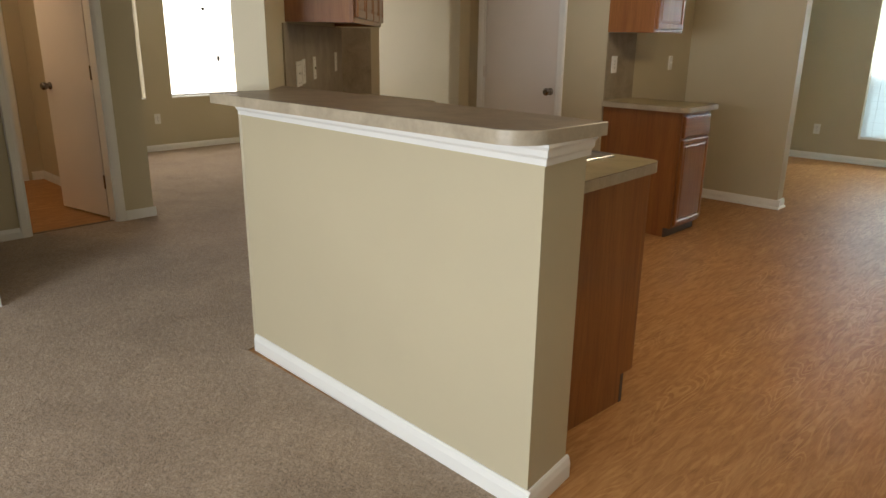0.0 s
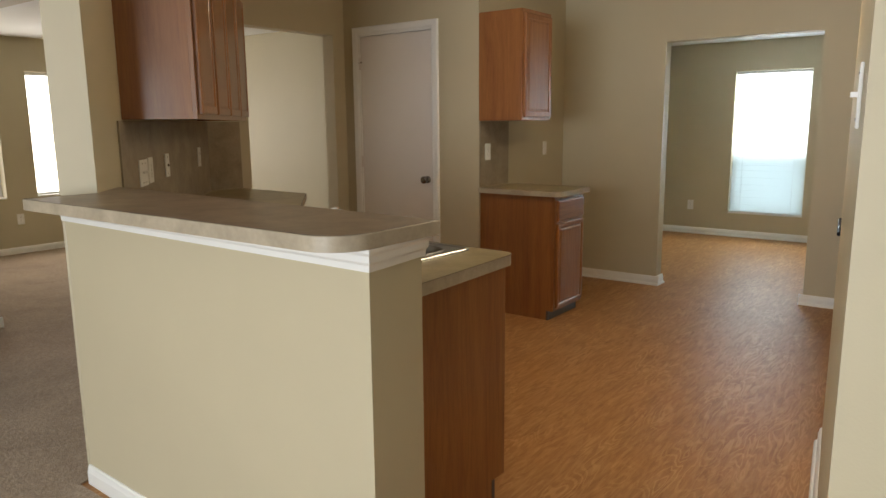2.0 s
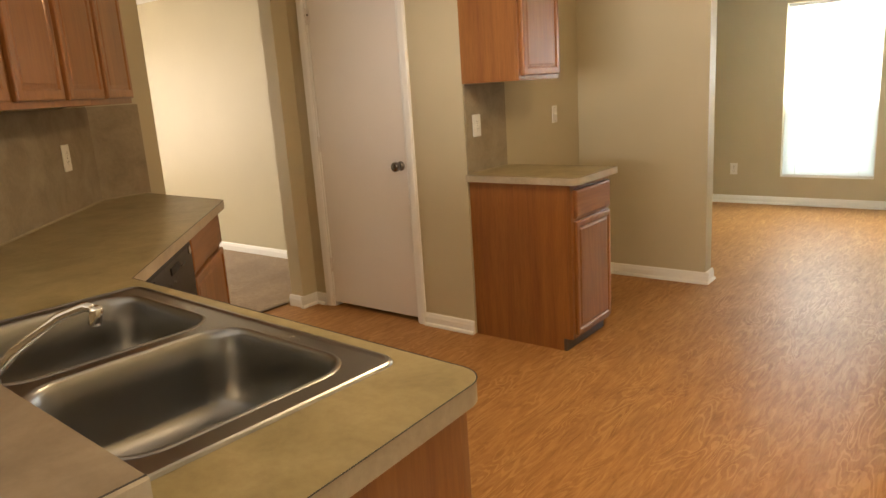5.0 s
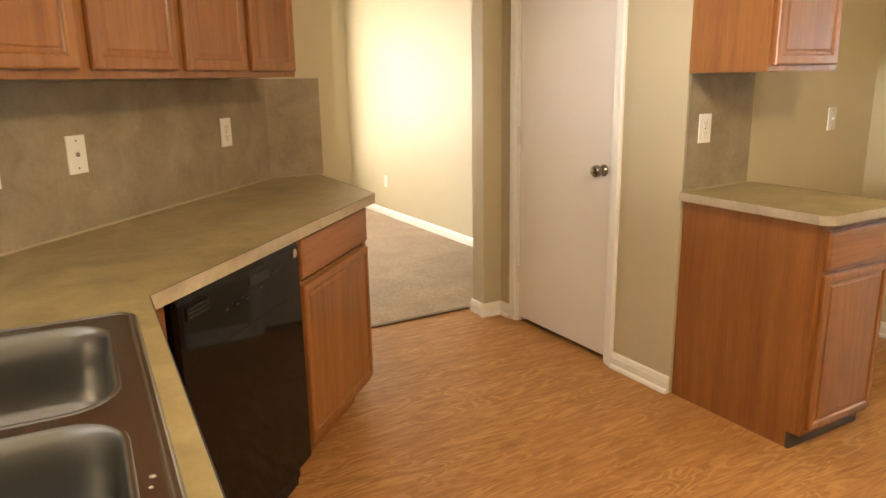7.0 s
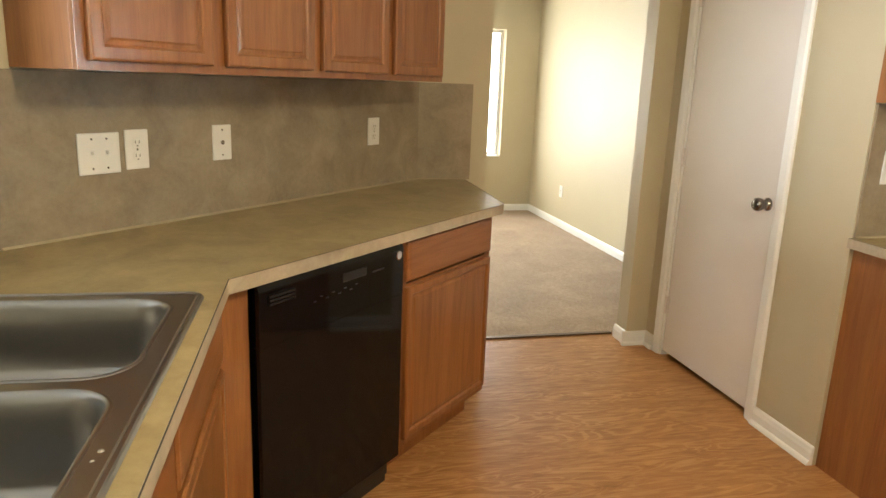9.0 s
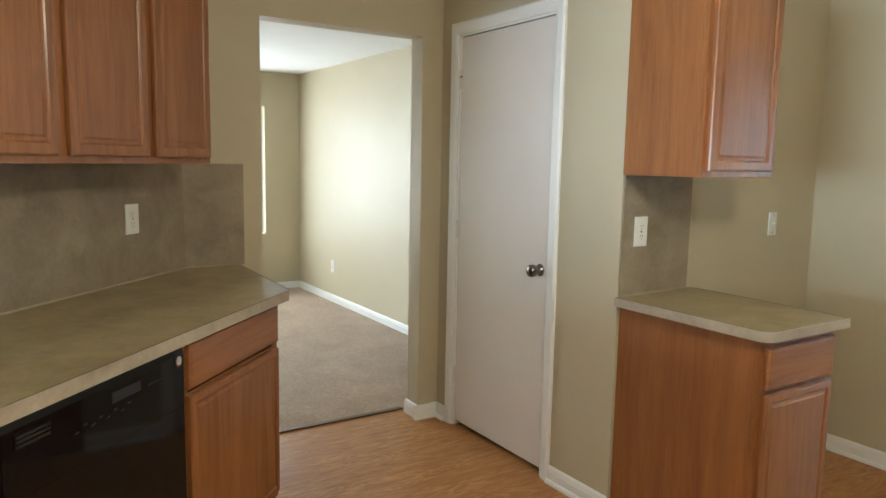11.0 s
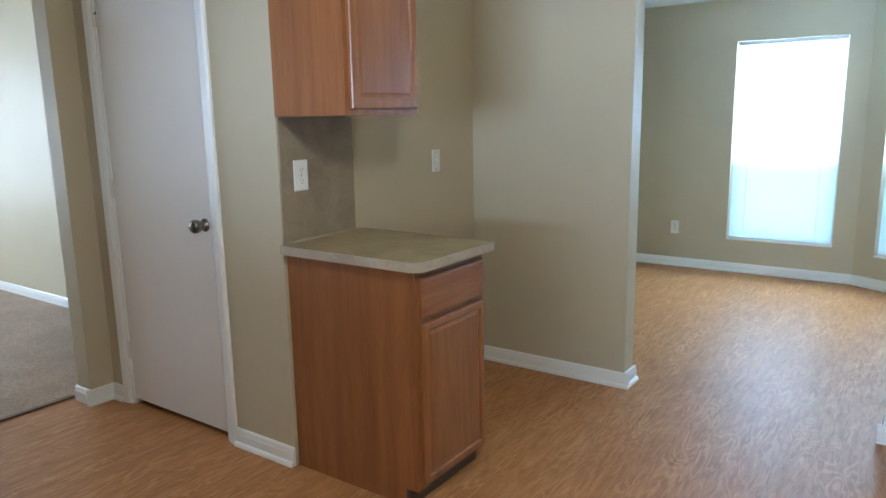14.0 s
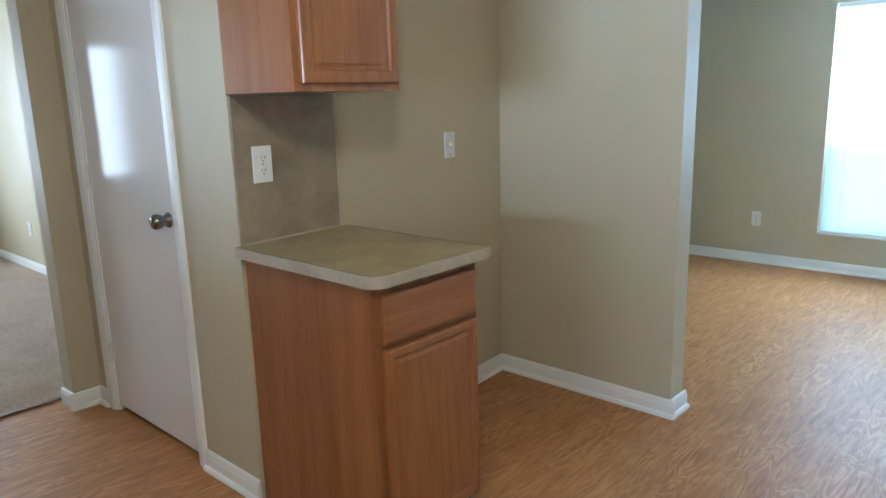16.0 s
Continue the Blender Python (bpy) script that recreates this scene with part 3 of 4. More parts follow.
window("window_4", m, 1.065, 0.605, 1.945, 0.2, "white vinyl dining room window full of daylight", 0.51, rail=0.005)
m, _ = wall_frame((1.05, BACK_Y), (-2.25, BACK_Y))
window("window_5", m, 3.30, 0.5, 2.0, 0.2, "wide white vinyl window of the living room", 0.5)
_c, _s = math.cos(radians(-30)), math.sin(radians(-30))
bx, by = BAY0[0] + 0.565 * _c - 0.17 * _s, BAY0[1] + 0.565 * _s + 0.17 * _c
area("daylight_bay", (bx, by, 1.07), (bx + _s, by - _c, 1.07), 0.79, 1.62, 52, (0.96, 0.98, 0.89))
slab("ground", [(-60, -60), (60, -60), (60, 60), (-60, 60)], -0.4, -0.3, painted("dry_lawn", (0.16, 0.19, 0.07), 0.95, 30, 0.02, 0.3), "mown lawn outside the house", "ground")


# ---- cabinets ----
def panel_door(name, w, h, parent, m, panel=True):
    """A cabinet door or drawer front: its face looks to local -y, its back lies in y = 0."""
    bm = bmesh.new()
    t, st = 0.019, (0.028 if h < 0.6 else 0.036)
    if panel:
        ring = [(0.0, 0.0), (0.0, -t + 0.006), (0.0025, -t + 0.0015), (0.007, -t), (st - 0.004, -t), (st, -t + 0.003), (st, 0.0)]
        add_ring(bm, [[(o, y, o), (w - o, y, o), (w - o, y, h - o), (o, y, h - o)] for o, y in ring + ring[:1]])
        bmesh.ops.remove_doubles(bm, verts=bm.verts, dist=1e-5)
        ob = part(name, bm, M_OAK, parent)
        ob.matrix_basis = m
        bm = bmesh.new()
        x0, x1, z0, z1 = st - 0.001, w - st + 0.001, st - 0.001, h - st + 0.001
        loops = [(0.0, -t + 0.003), (0.003, -t + 0.006), (0.006, -t + 0.0065), (0.014, -t + 0.0055), (0.020, -t + 0.0030)]
        rs = add_ring(bm, [[(x0 + o, y, z0 + o), (x1 - o, y, z0 + o), (x1 - o, y, z1 - o), (x0 + o, y, z1 - o)] for o, y in loops])
        bm.faces.new(rs[-1])
        part("panel", bm, M_OAK, ob)
    else:
        x0, x1, z0, z1 = 0, w, 0, h
        loops = [(0.0, 0.0), (0.0, -t + 0.007), (0.004, -t + 0.002), (0.012, -t)]
        rs = add_ring(bm, [[(x0 + o, y, z0 + o), (x1 - o, y, z0 + o), (x1 - o, y, z1 - o), (x0 + o, y, z1 - o)] for o, y in loops])
        bm.faces.new(rs[-1])
        bm.faces.new(rs[0][::-1])
        ob = part(name, bm, M_OAK_X, parent)
        ob.matrix_basis = m
    return ob


def base_cabinet(m, w, depth, label, fronts, toe=0.065, zt=0.868, zb=0.105, kick=None, group="base cabinets"):
    """Front frame in local y = 0, depth to +y, width along x from 0. fronts: (kind, x0, x1, z0, z1)."""
    c = thing("base_cabinet", m, label, "cabinet", group)
    t = 0.016
    side = [(0.019, zb), (0.019, zt), (depth, zt), (depth, 0), (toe, 0), (toe, zb)]
    for x0, x1 in ((0.0, t), (w - t, w)):
        bm = bmesh.new()
        rs = add_ring(bm, [[(x0, y, z) for y, z in side], [(x1, y, z) for y, z in side]])
        bm.faces.new(rs[0][::-1])
        bm.faces.new(rs[1])
        part("side_panel", bm, M_VENEER, c)
    part("bottom_panel", box(t, w - t, 0.019, depth, zb, zb + t), M_VENEER, c)
    part("back_panel", box(t, w - t, depth - t, depth, zb + t, zt), M_VENEER, c)
    fw = 0.038
    bm = bmesh.new()
    add_box(bm, 0, fw, 0, 0.019, zb, zt, 0.001)
    add_box(bm, w - fw, w, 0, 0.019, zb, zt, 0.001)
    for z0, z1 in ((zb, zb + fw), (zt - fw, zt), (zt - 0.196, zt - 0.162)):
        add_box(bm, fw, w - fw, 0.0005, 0.019, z0, z1)
    part("face_frame", bm, M_OAK, c)
    part("toe_kick", box(-0.0015, w + 0.0015, toe - 0.004, toe + 0.012, 0, zb), kick or M_TOE, c, "toe kick")
    for kind, x0, x1, z0, z1 in fronts:
        panel_door(kind, x1 - x0, z1 - z0, c, pose(x0, -0.001, z0), kind == "door")
    return c


def wall_cabinet(m, w, depth, h, label, doors, group="wall cabinets"):
    c = thing("wall_cabinet", m, label, "cabinet", group)
    t = 0.014
    part("side_panel", box(0, t, 0.019, depth, 0, h, 0.001), M_VENEER, c)
    part("side_panel", box(w - t, w, 0.019, depth, 0, h, 0.001), M_VENEER, c)
    part("bottom_panel", box(t, w - t, 0.019, depth, 0.018, 0.018 + t), M_VENEER, c)
    part("top_panel", box(t, w - t, 0.019, depth, h - t, h), M_VENEER, c)
    part("back_panel", box(t, w - t, depth - 0.008, depth, 0.018 + t, h - t), M_VENEER, c)
    fw = 0.04
    bm = bmesh.new()
    add_box(bm, 0, fw, 0, 0.019, 0, h, 0.001)
    add_box(bm, w - fw, w, 0, 0.019, 0, h, 0.001)
    add_box(bm, fw, w - fw, 0.0005, 0.019, 0, fw)
    add_box(bm, fw, w - fw, 0.0005, 0.019, h - fw, h)
    for (a0, a1), (b0, b1) in zip(doors, doors[1:]):
        mid = (a1 + b0) / 2
        add_box(bm, mid - 0.03, mid + 0.03, 0.0008, 0.0185, fw, h - fw)
    part("face_frame", bm, M_OAK, c)
    for x0, x1 in doors:
        panel_door("door", x1 - x0, h - 0.05, c, pose(x0, -0.001, 0.022))
    return c


R2 = math.sqrt(2)


def diag(s, c):
    """Plan point on the 45 degree run: s along it, c = x + y."""
    return ((c - R2 * s) / 2, (c + R2 * s) / 2)


WALL_C, FRAME_C, TOP_C = -0.735, 0.138, 0.195
TOP_Z = 0.922
# wall cabinet run on the diagonal wall
x, y = diag(3.273, -0.308)
wall_cabinet(pose(x, y, 1.388, 0, 0, 135), 1.587, (-0.308 - WALL_C) / R2 - 0.001, 0.74, "stained oak wall cabinet with four raised-panel doors above the sink counter",
             [(0.025, 0.382), (0.432, 0.788), (0.833, 1.187), (1.230, 1.566)])
# wall cabinet beside the pantry
wall_cabinet(pose(-2.345, 4.596, 1.376, 0, 0, 90), 0.40, 0.348, 0.735, "stained oak wall cabinet with one raised-panel door", [(0.020, 0.384)])
# base cabinet beside the pantry
base_cabinet(pose(-2.088, 4.612, 0, 0, 0, 90), 0.43, 0.602, "stained oak base cabinet with one drawer and one door",
             [("drawer_front", 0.026, 0.415, 0.696, 0.838), ("door", 0.026, 0.415, 0.088, 0.678)], toe=0.04, zt=0.863, zb=0.066)
# end cabinet of the diagonal run, its end cut square to the doorway wall
x, y = diag(4.138, FRAME_C)
cab = base_cabinet(pose(x, y, 0, 0, 0, 135), 0.625, 0.36, "stained oak base cabinet beside the dishwasher with drawer and door",
                   [("drawer_front", 0.026, 0.608, 0.734, 0.873), ("door", 0.026, 0.608, 0.150, 0.712)], zt=0.882, zb=0.118, kick=M_VENEER, toe=0.085)
part("end_panel", add_prism(bmesh.new(), [(0.628, 0.0), (0.634, 0.006), (0.254, 0.386), (0.248, 0.380)], 0.118, 0.882), M_VENEER, cab)
SLANT = -2.8     # the sink run stands slightly out of square
# sink cabinet, seen from the passage by its end panel
base_cabinet(pose(-1.112, 2.400, 0, 0, 0, 180 + SLANT), 1.235, 0.55, "stained oak sink base cabinet with false drawer fronts and doors",
             [("drawer_front", 0.03, 0.58, 0.730, 0.873), ("drawer_front", 0.61, 1.16, 0.730, 0.873), ("door", 0.03, 0.58, 0.150, 0.708), ("door", 0.61, 1.16, 0.150, 0.708)], zt=0.882, zb=0.118)
fil = bmesh.new()
a0, a1 = diag(3.380, FRAME_C), diag(3.478, FRAME_C)
b0, b1 = diag(3.395, FRAME_C - 0.03), diag(3.478, FRAME_C - 0.03)
add_prism(fil, [a0, a1, b1, b0], 0.0, 0.882)
tagged(part("filler_panel", fil, M_OAK), "stained oak filler strip between sink cabinet and dishwasher", "filler panel")


# ---- worktops ----
def worktop(name, loop, edge, z0, z1, material, label, holes=()):
    """loop: the plan outline; edge: the plan points of the front edge, which carry a laminate strip."""
    bm = bmesh.new()
    edges = []
    for pts in (loop, *holes):
        vs = [bm.verts.new((x, y, z1)) for x, y in pts]
        edges += [bm.edges.new((vs[i], vs[(i + 1) % len(vs)])) for i in range(len(vs))]
    r = bmesh.ops.triangle_fill(bm, use_beauty=True, edges=edges)
    faces = [f for f in r["geom"] if isinstance(f, bmesh.types.BMFace)]
    ex = bmesh.ops.extrude_face_region(bm, geom=faces)
    for v in ex["geom"]:
        if isinstance(v, bmesh.types.BMVert):
            v.co.z = z0
    ob = tagged(new(name, mesh_from(bm, name)), label, "worktop")
    ob.data.materials.append(material)
    bm = bmesh.new()
    e = [Vector(p) for p in edge]
    rows = []
    for i, p in enumerate(e):
        d = (e[min(i + 1, len(e) - 1)] - e[max(i - 1, 0)]).normalized()
        n = Vector((d.y, -d.x))
        o = p + n * 0.0025
        q = p - n * 0.001
        rows.append([(q.x, q.y, z0 + 0.0005), (o.x, o.y, z0 + 0.0005), (o.x, o.y, z1 - 0.0015), (p.x, p.y, z1 + 0.0004), (q.x, q.y, z1 + 0.0004)])
    rs = add_ring(bm, rows)
    bm.faces.new(rs[0][::-1])
    bm.faces.new(rs[-1])
    part("edge_strip", bm, M_EDGE, ob, "paler laminate edge strip")
    bm = bmesh.new()
    rows = []
    for i, p in enumerate(e):
        d = (e[min(i + 1, len(e) - 1)] - e[max(i - 1, 0)]).normalized()
        n = Vector((d.y, -d.x))
        a, b = p - n * 0.0006, p - n * 0.0030
        rows.append([(a.x, a.y, z1 + 0.0002), (a.x, a.y, z1 + 0.0007), (b.x, b.y, z1 + 0.0007), (b.x, b.y, z1 + 0.0002)])
    add_ring(bm, rows)
    part("seam", bm, M_SLOT, ob, "thin dark seam along the edge strip")
    return ob


SINK = (-2.200, -1.262, 1.876, 2.426)
SINK_TURN = Matrix.Translation((-1.73, 2.2, 0)) @ pose(0, 0, 0, 0, 0, SLANT) @ Matrix.Translation((1.73, -2.2, 0))
TOP_START, TOP_END, BACK_Y1 = (-1.064, 1.786), (-1.092, 2.434), 1.863
TIP_A, TIP_B = (TOP_C - 2.490, 2.490), diag(4.795, TOP_C)
front_r = round_corner(TOP_START, TOP_END, TIP_A, 0.055, 16)
end_c = round_corner(TIP_A, TIP_B, (-4.0, 3.505), 0.02, 4)
wall_hit = diag(0, WALL_C)
edge = [TOP_START, *front_r, TIP_A, *end_c, (-3.997, 3.505)]
loop = edge + [(-3.997, 3.265 + 0.004), (WALL_C + 0.006 - BACK_Y1, BACK_Y1)]
hole = [tuple((SINK_TURN @ Vector((x, y, 0)))[:2]) for x, y in round_rect(SINK[0] + 0.012, SINK[1] - 0.012, SINK[2] + 0.012, SINK[3] - 0.012, 0.04)]
worktop("worktop", loop, edge[::-1], TOP_Z - 0.038, TOP_Z, M_TOP, "mottled olive-taupe laminate worktop with the sink set into it", [hole])

fr = round_corner((-2.690, 4.582), (-2.042, 4.582), (-2.042, 5.055), 0.05, 16)
worktop("worktop", [(-2.690, 4.582), *fr, (-2.042, 5.055), (-2.712, 5.055)], [(-2.690, 4.582), *fr, (-2.042, 5.055), (-2.68, 5.055)], 0.867, 0.902, M_TOP, "short mottled laminate worktop with a rounded corner")

# raised bar top on the half wall
bar_far, bar_near, bar_end = 1.790, 1.432, -0.934
near_r = round_corner((-2.2, bar_near), (bar_end, bar_near), (bar_end, bar_far), 0.10, 28)
left_n = round_corner((-2.42, 1.56), (-2.435, bar_near), (-2.2, bar_near), 0.015, 3)
edge = [(-2.43, 1.56), *left_n, *near_r, (bar_end, bar_far)]
worktop("bar_top", edge + [(WALL_C + 0.004 - 1.864, 1.864), (-2.417, 1.678)], edge, 1.085, 1.122, M_BAR, "raised mottled brown laminate breakfast bar with rounded corner")

# ---- backsplashes ----
def splash(p0, p1, z0, z1, label, off=0.003, t=0.006):
    m, length = wall_frame(p0, p1)
    ob = part("backsplash", box(0, length, -off - t, -off + 0.002, z0, z1, 0.001, 1), M_SPLASH)
    ob.matrix_world = m
    return tagged(ob, label, "backsplash", kind="structure")


splash(diag(3.201, WALL_C), (-3.993, 3.258), TOP_Z + 0.001, 1.383, "mottled taupe laminate backsplash under the wall cabinets")
splash((-4.0, 3.262), (-4.0, 3.53), TOP_Z + 0.001, 1.383, "mottled laminate backsplash return beside the doorway")
splash((-1.074, 1.786), (-2.594, 1.862), TOP_Z + 0.001, 1.084, "mottled laminate upstand behind the sink")
splash((-2.6955, 4.604), (-2.7145, 5.022), 0.903, 1.372, "mottled taupe laminate backsplash beside the pantry")

def caulk(p0, p1, z):
    """A thin pale bead where a backsplash meets its worktop."""
    m, length = wall_frame(p0, p1)
    bm = bmesh.new()
    prof = [(-0.003, 0.0), (-0.009, 0.0), (-0.008, 0.002), (-0.006, 0.005), (-0.003, 0.006)]
    rs = add_ring(bm, [[(0.004, y, z) for y, z in prof], [(length - 0.004, y, z) for y, z in prof]])
    bm.faces.new(rs[0][::-1])
    bm.faces.new(rs[1])
    ob = part("trim", bm, M_CAULK)
    ob.matrix_world = m @ pose(0, -0.0055, z + 0.0003)
    return tagged(ob, "pale bead of caulk along the worktop", "caulk", kind="structure")


caulk(diag(3.201, WALL_C), (-3.993, 3.258), TOP_Z)
caulk((-4.0, 3.262), (-4.0, 3.50), TOP_Z)
caulk((-1.074, 1.786), (-2.594, 1.862), TOP_Z)
caulk((-2.6955, 4.604), (-2.7145, 5.022), 0.902)

# ---- dishwasher ----
x, y = diag(3.484, FRAME_C)
dw = thing("dishwasher", pose(x, y, 0.014, 0, 0, 135), "black built-in dishwasher with glossy door under the worktop", "dishwasher")
W = 0.640
part("tub", box(0.01, W - 0.01, 0.02, 0.36, 0.02, 0.86), M_BLACKM, dw)
dd = part("door", box(0.006, W - 0.006, -0.0265, 0.018, 0.105, 0.6940, 0.001, 1), M_BLACK, dw)
bm = bmesh.new()
prof = [(0.018, 0.6945), (-0.0268, 0.6945), (-0.027, 0.6955), (-0.027, 0.845), (-0.021, 0.864), (0.018, 0.866)]
rs = add_ring(bm, [[(0.006, y, z) for y, z in prof], [(W - 0.006, y, z) for y, z in prof]])
bm.faces.new(rs[0][::-1])
bm.faces.new(rs[1])
cp = part("control_panel", bm, M_BLACK, dw)
part("handle_recess", box(0.330, 0.440, -0.0300, -0.025, 0.800, 0.826, 0.006, 3), M_BLACKM, cp)
vent = part("vent", box(0.036, 0.135, -0.0300, -0.025, 0.800, 0.834, 0.002), M_BLACK, cp)
for k in range(3):
    part("vent_slat", box(0.040, 0.131, -0.0325, -0.0290, 0.804 + k * 0.010, 0.809 + k * 0.010, 0.001, 1), M_GREY, vent)
for k in range(8):
    part("button", box(0.205 + k * 0.026, 0.219 + k * 0.026, -0.0282, -0.026, 0.770 + (k % 2) * 0.010, 0.774 + (k % 2) * 0.010, 0.001, 1), M_GREY, cp)
part("label_bar", box(0.47, 0.53, -0.0282, -0.026, 0.800, 0.805), M_GREY, cp)
part("badge", add_lathe(bmesh.new(), [(0.015, 0.0), (0.015, 0.002), (0.011, 0.003)], pose(0.608, -0.027, 0.828, 90, 0, 0), 20), M_CHROME, cp, "small round silver badge")
part("kick_plate", box(0.006, W - 0.006, 0.03, 0.045, -0.014, 0.112), M_BLACKM, dw)

# ---- sink and tap ----
sx0, sx1, sy0, sy1 = SINK
sk = thing("kitchen_sink", pose(0, 0, TOP_Z) @ SINK_TURN, "stainless steel double-bowl drop-in sink", "sink")
ledge = sy0 + 0.085
bowls = [(sx0 + 0.048, -1.750, ledge, sy1 - 0.052), (-1.708, sx1 - 0.056, ledge, sy1 - 0.052)]
bm = bmesh.new()
edges = []
for pts, z in [(round_rect(sx0 + 0.015, sx1 - 0.015, sy0 + 0.015, sy1 - 0.015, 0.024), 0.004)] + [(round_rect(*b, 0.075), 0.004) for b in bowls]:
    vs = [bm.verts.new((px, py, z)) for px, py in pts]
    edges += [bm.edges.new((vs[i], vs[(i + 1) % len(vs)])) for i in range(len(vs))]
bmesh.ops.triangle_fill(bm, use_beauty=True, edges=edges)
lip = ((-0.003, 0.0005, 0.038), (0.0, 0.005, 0.035), (0.003, 0.0075, 0.033), (0.009, 0.0075, 0.028), (0.012, 0.005, 0.026), (0.015, 0.004, 0.024))
rs = add_ring(bm, [[(px, py, z) for px, py in round_rect(sx0 + o, sx1 - o, sy0 + o, sy1 - o, r)] for o, z, r in lip])
bmesh.ops.remove_doubles(bm, verts=bm.verts, dist=1e-5)
part("rim", bm, M_STEEL, sk)
for bx0, bx1, by0, by1 in bowls:
    bm = bmesh.new()
    loops = []
    for o, z, r in ((-0.008, 0.0035, 0.083), (-0.005, 0.0065, 0.080), (0.0, 0.006, 0.075), (0.003, 0.0005, 0.075), (0.008, -0.012, 0.072), (0.014, -0.09, 0.068), (0.020, -0.135, 0.064), (0.030, -0.152, 0.058), (0.048, -0.164, 0.05), (0.075, -0.168, 0.04)):
        loops.append([(px, py, z) for px, py in round_rect(bx0 + o, bx1 - o, by0 + o, by1 - o, r)])
    rs = add_ring(bm, loops)
    bm.faces.new(rs[-1])
    bowl = part("bowl", bm, M_STEEL, sk, smooth=True)
    cx, cy = (bx0 + bx1) / 2, (by0 + by1) / 2
    st = part("strainer", add_lathe(bmesh.new(), [(0.044, -0.1675), (0.042, -0.1645), (0.030, -0.1655), (0.028, -0.167), (0.006, -0.167)], pose(cx, cy, 0), 24), M_CHROME, bowl, smooth=True)
    part("drain_hole", add_lathe(bmesh.new(), [(0.026, -0.1668), (0.026, -0.1660)], pose(cx, cy, 0), 20), M_SLOT, st)
for wx, wy, wr in ((-1.522, 2.398, 0.0042), (-1.498, 2.394, 0.003)):
    part("water_spot", add_lathe(bmesh.new(), [(wr, 0.0041), (wr * 0.8, 0.0052), (wr * 0.3, 0.0056)], pose(wx, wy, 0), 10), M_SPOT, sk, "dried white water spot", True)
tap = thing("kitchen_tap", pose(-1.70, 1.926, TOP_Z + 0.004), "chrome single-lever kitchen tap on the sink ledge", "tap")
part("base_plate", add_prism(bmesh.new(), round_rect(-0.12, 0.12, -0.026, 0.026, 0.025), 0.0, 0.010), M_CHROME, tap)
part("tap_body", add_lathe(bmesh.new(), [(0.026, 0.01), (0.024, 0.04), (0.022, 0.065), (0.018, 0.075)], None, 20), M_CHROME, tap, smooth=True)
sp = [(0.010, 0.008, 0.050), (0.04, 0.036, 0.088), (0.075, 0.064, 0.118), (0.105, 0.088, 0.142), (0.128, 0.105, 0.152), (0.145, 0.112, 0.158), (0.156, 0.117, 0.154)]
part("spout", add_tube(bmesh.new(), sp, [0.010, 0.0085, 0.0078, 0.0075, 0.0075, 0.0075, 0.0075], 14), M_CHROME, tap, smooth=True)
part("aerator", add_lathe(bmesh.new(), [(0.0085, -0.018), (0.010, -0.016), (0.010, 0.010), (0.0085, 0.012)], pose(0.160, 0.118, 0.146, -8, 12, 0), 16), M_CHROME, tap, smooth=True)
part("lever", add_tube(bmesh.new(), [(0, 0, 0.075), (0.0, -0.008, 0.088), (-0.02, -0.012, 0.094), (-0.07, -0.014, 0.100)], [0.017, 0.013, 0.008, 0.007], 12), M_CHROME, tap, smooth=True)


# ---- wall plates ----
def plate(m, kind, label, w=0.072, h=0.116):
    """Local x along the wall, -y into the room, the middle at the origin."""
    p = thing({"switch": "light_switch", "outlet": "wall_outlet", "phone": "cable_plate", "double": "light_switch"}[kind], m, label, "wall plate", "wall plates")
    part("cover_plate", box(-w / 2, w / 2, -0.006, 0.0, -h / 2, h / 2, 0.003), M_PLATE, p)
    xs = (-0.023, 0.023) if kind == "double" else (0.0,)
    for x in xs:
        if kind in ("switch", "double"):
            part("toggle_slot", box(x - 0.005, x + 0.005, -0.0066, -0.005, -0.013, 0.013), M_PLATE, p)
            bm = box(x - 0.0035, x + 0.0035, -0.018, -0.005, -0.002, 0.008, 0.001, 1)
            part("toggle", bm, M_PLATE, p)
        for sz in ((-0.042, 0.042) if kind != "outlet" else (0.0,)):
            part("screw", add_lathe(bmesh.new(), [(0.003, 0), (0.003, 0.001)], pose(x, -0.006, sz, 90, 0, 0), 8), M_NICKEL, p)
    if kind == "outlet":
        for z in (-0.020, 0.020):
            face = part("socket_face", add_lathe(bmesh.new(), [(0.0165, 0), (0.0165, 0.0012), (0.0155, 0.0018)], pose(0, -0.006, z, 90, 0, 0), 18), M_PLATE, p)
            for x in (-0.0065, 0.0065):
                part("socket_slot", box(x - 0.0012, x + 0.0012, -0.0083, -0.0068, z - 0.002, z + 0.007), M_SOCKET, face)
            part("socket_slot", box(-0.0025, 0.0025, -0.0083, -0.0068, z - 0.011, z - 0.007), M_SOCKET, face)
    if kind == "phone":
        part("jack", add_lathe(bmesh.new(), [(0.007, 0), (0.007, 0.004), (0.004, 0.006)], pose(0, -0.006, 0.0, 90, 0, 0), 12), M_NICKEL, p)
    return p


def on_diag(s, z):
    x, y = diag(s, WALL_C + 0.013)
    return pose(x, y, z, 0, 0, 135)


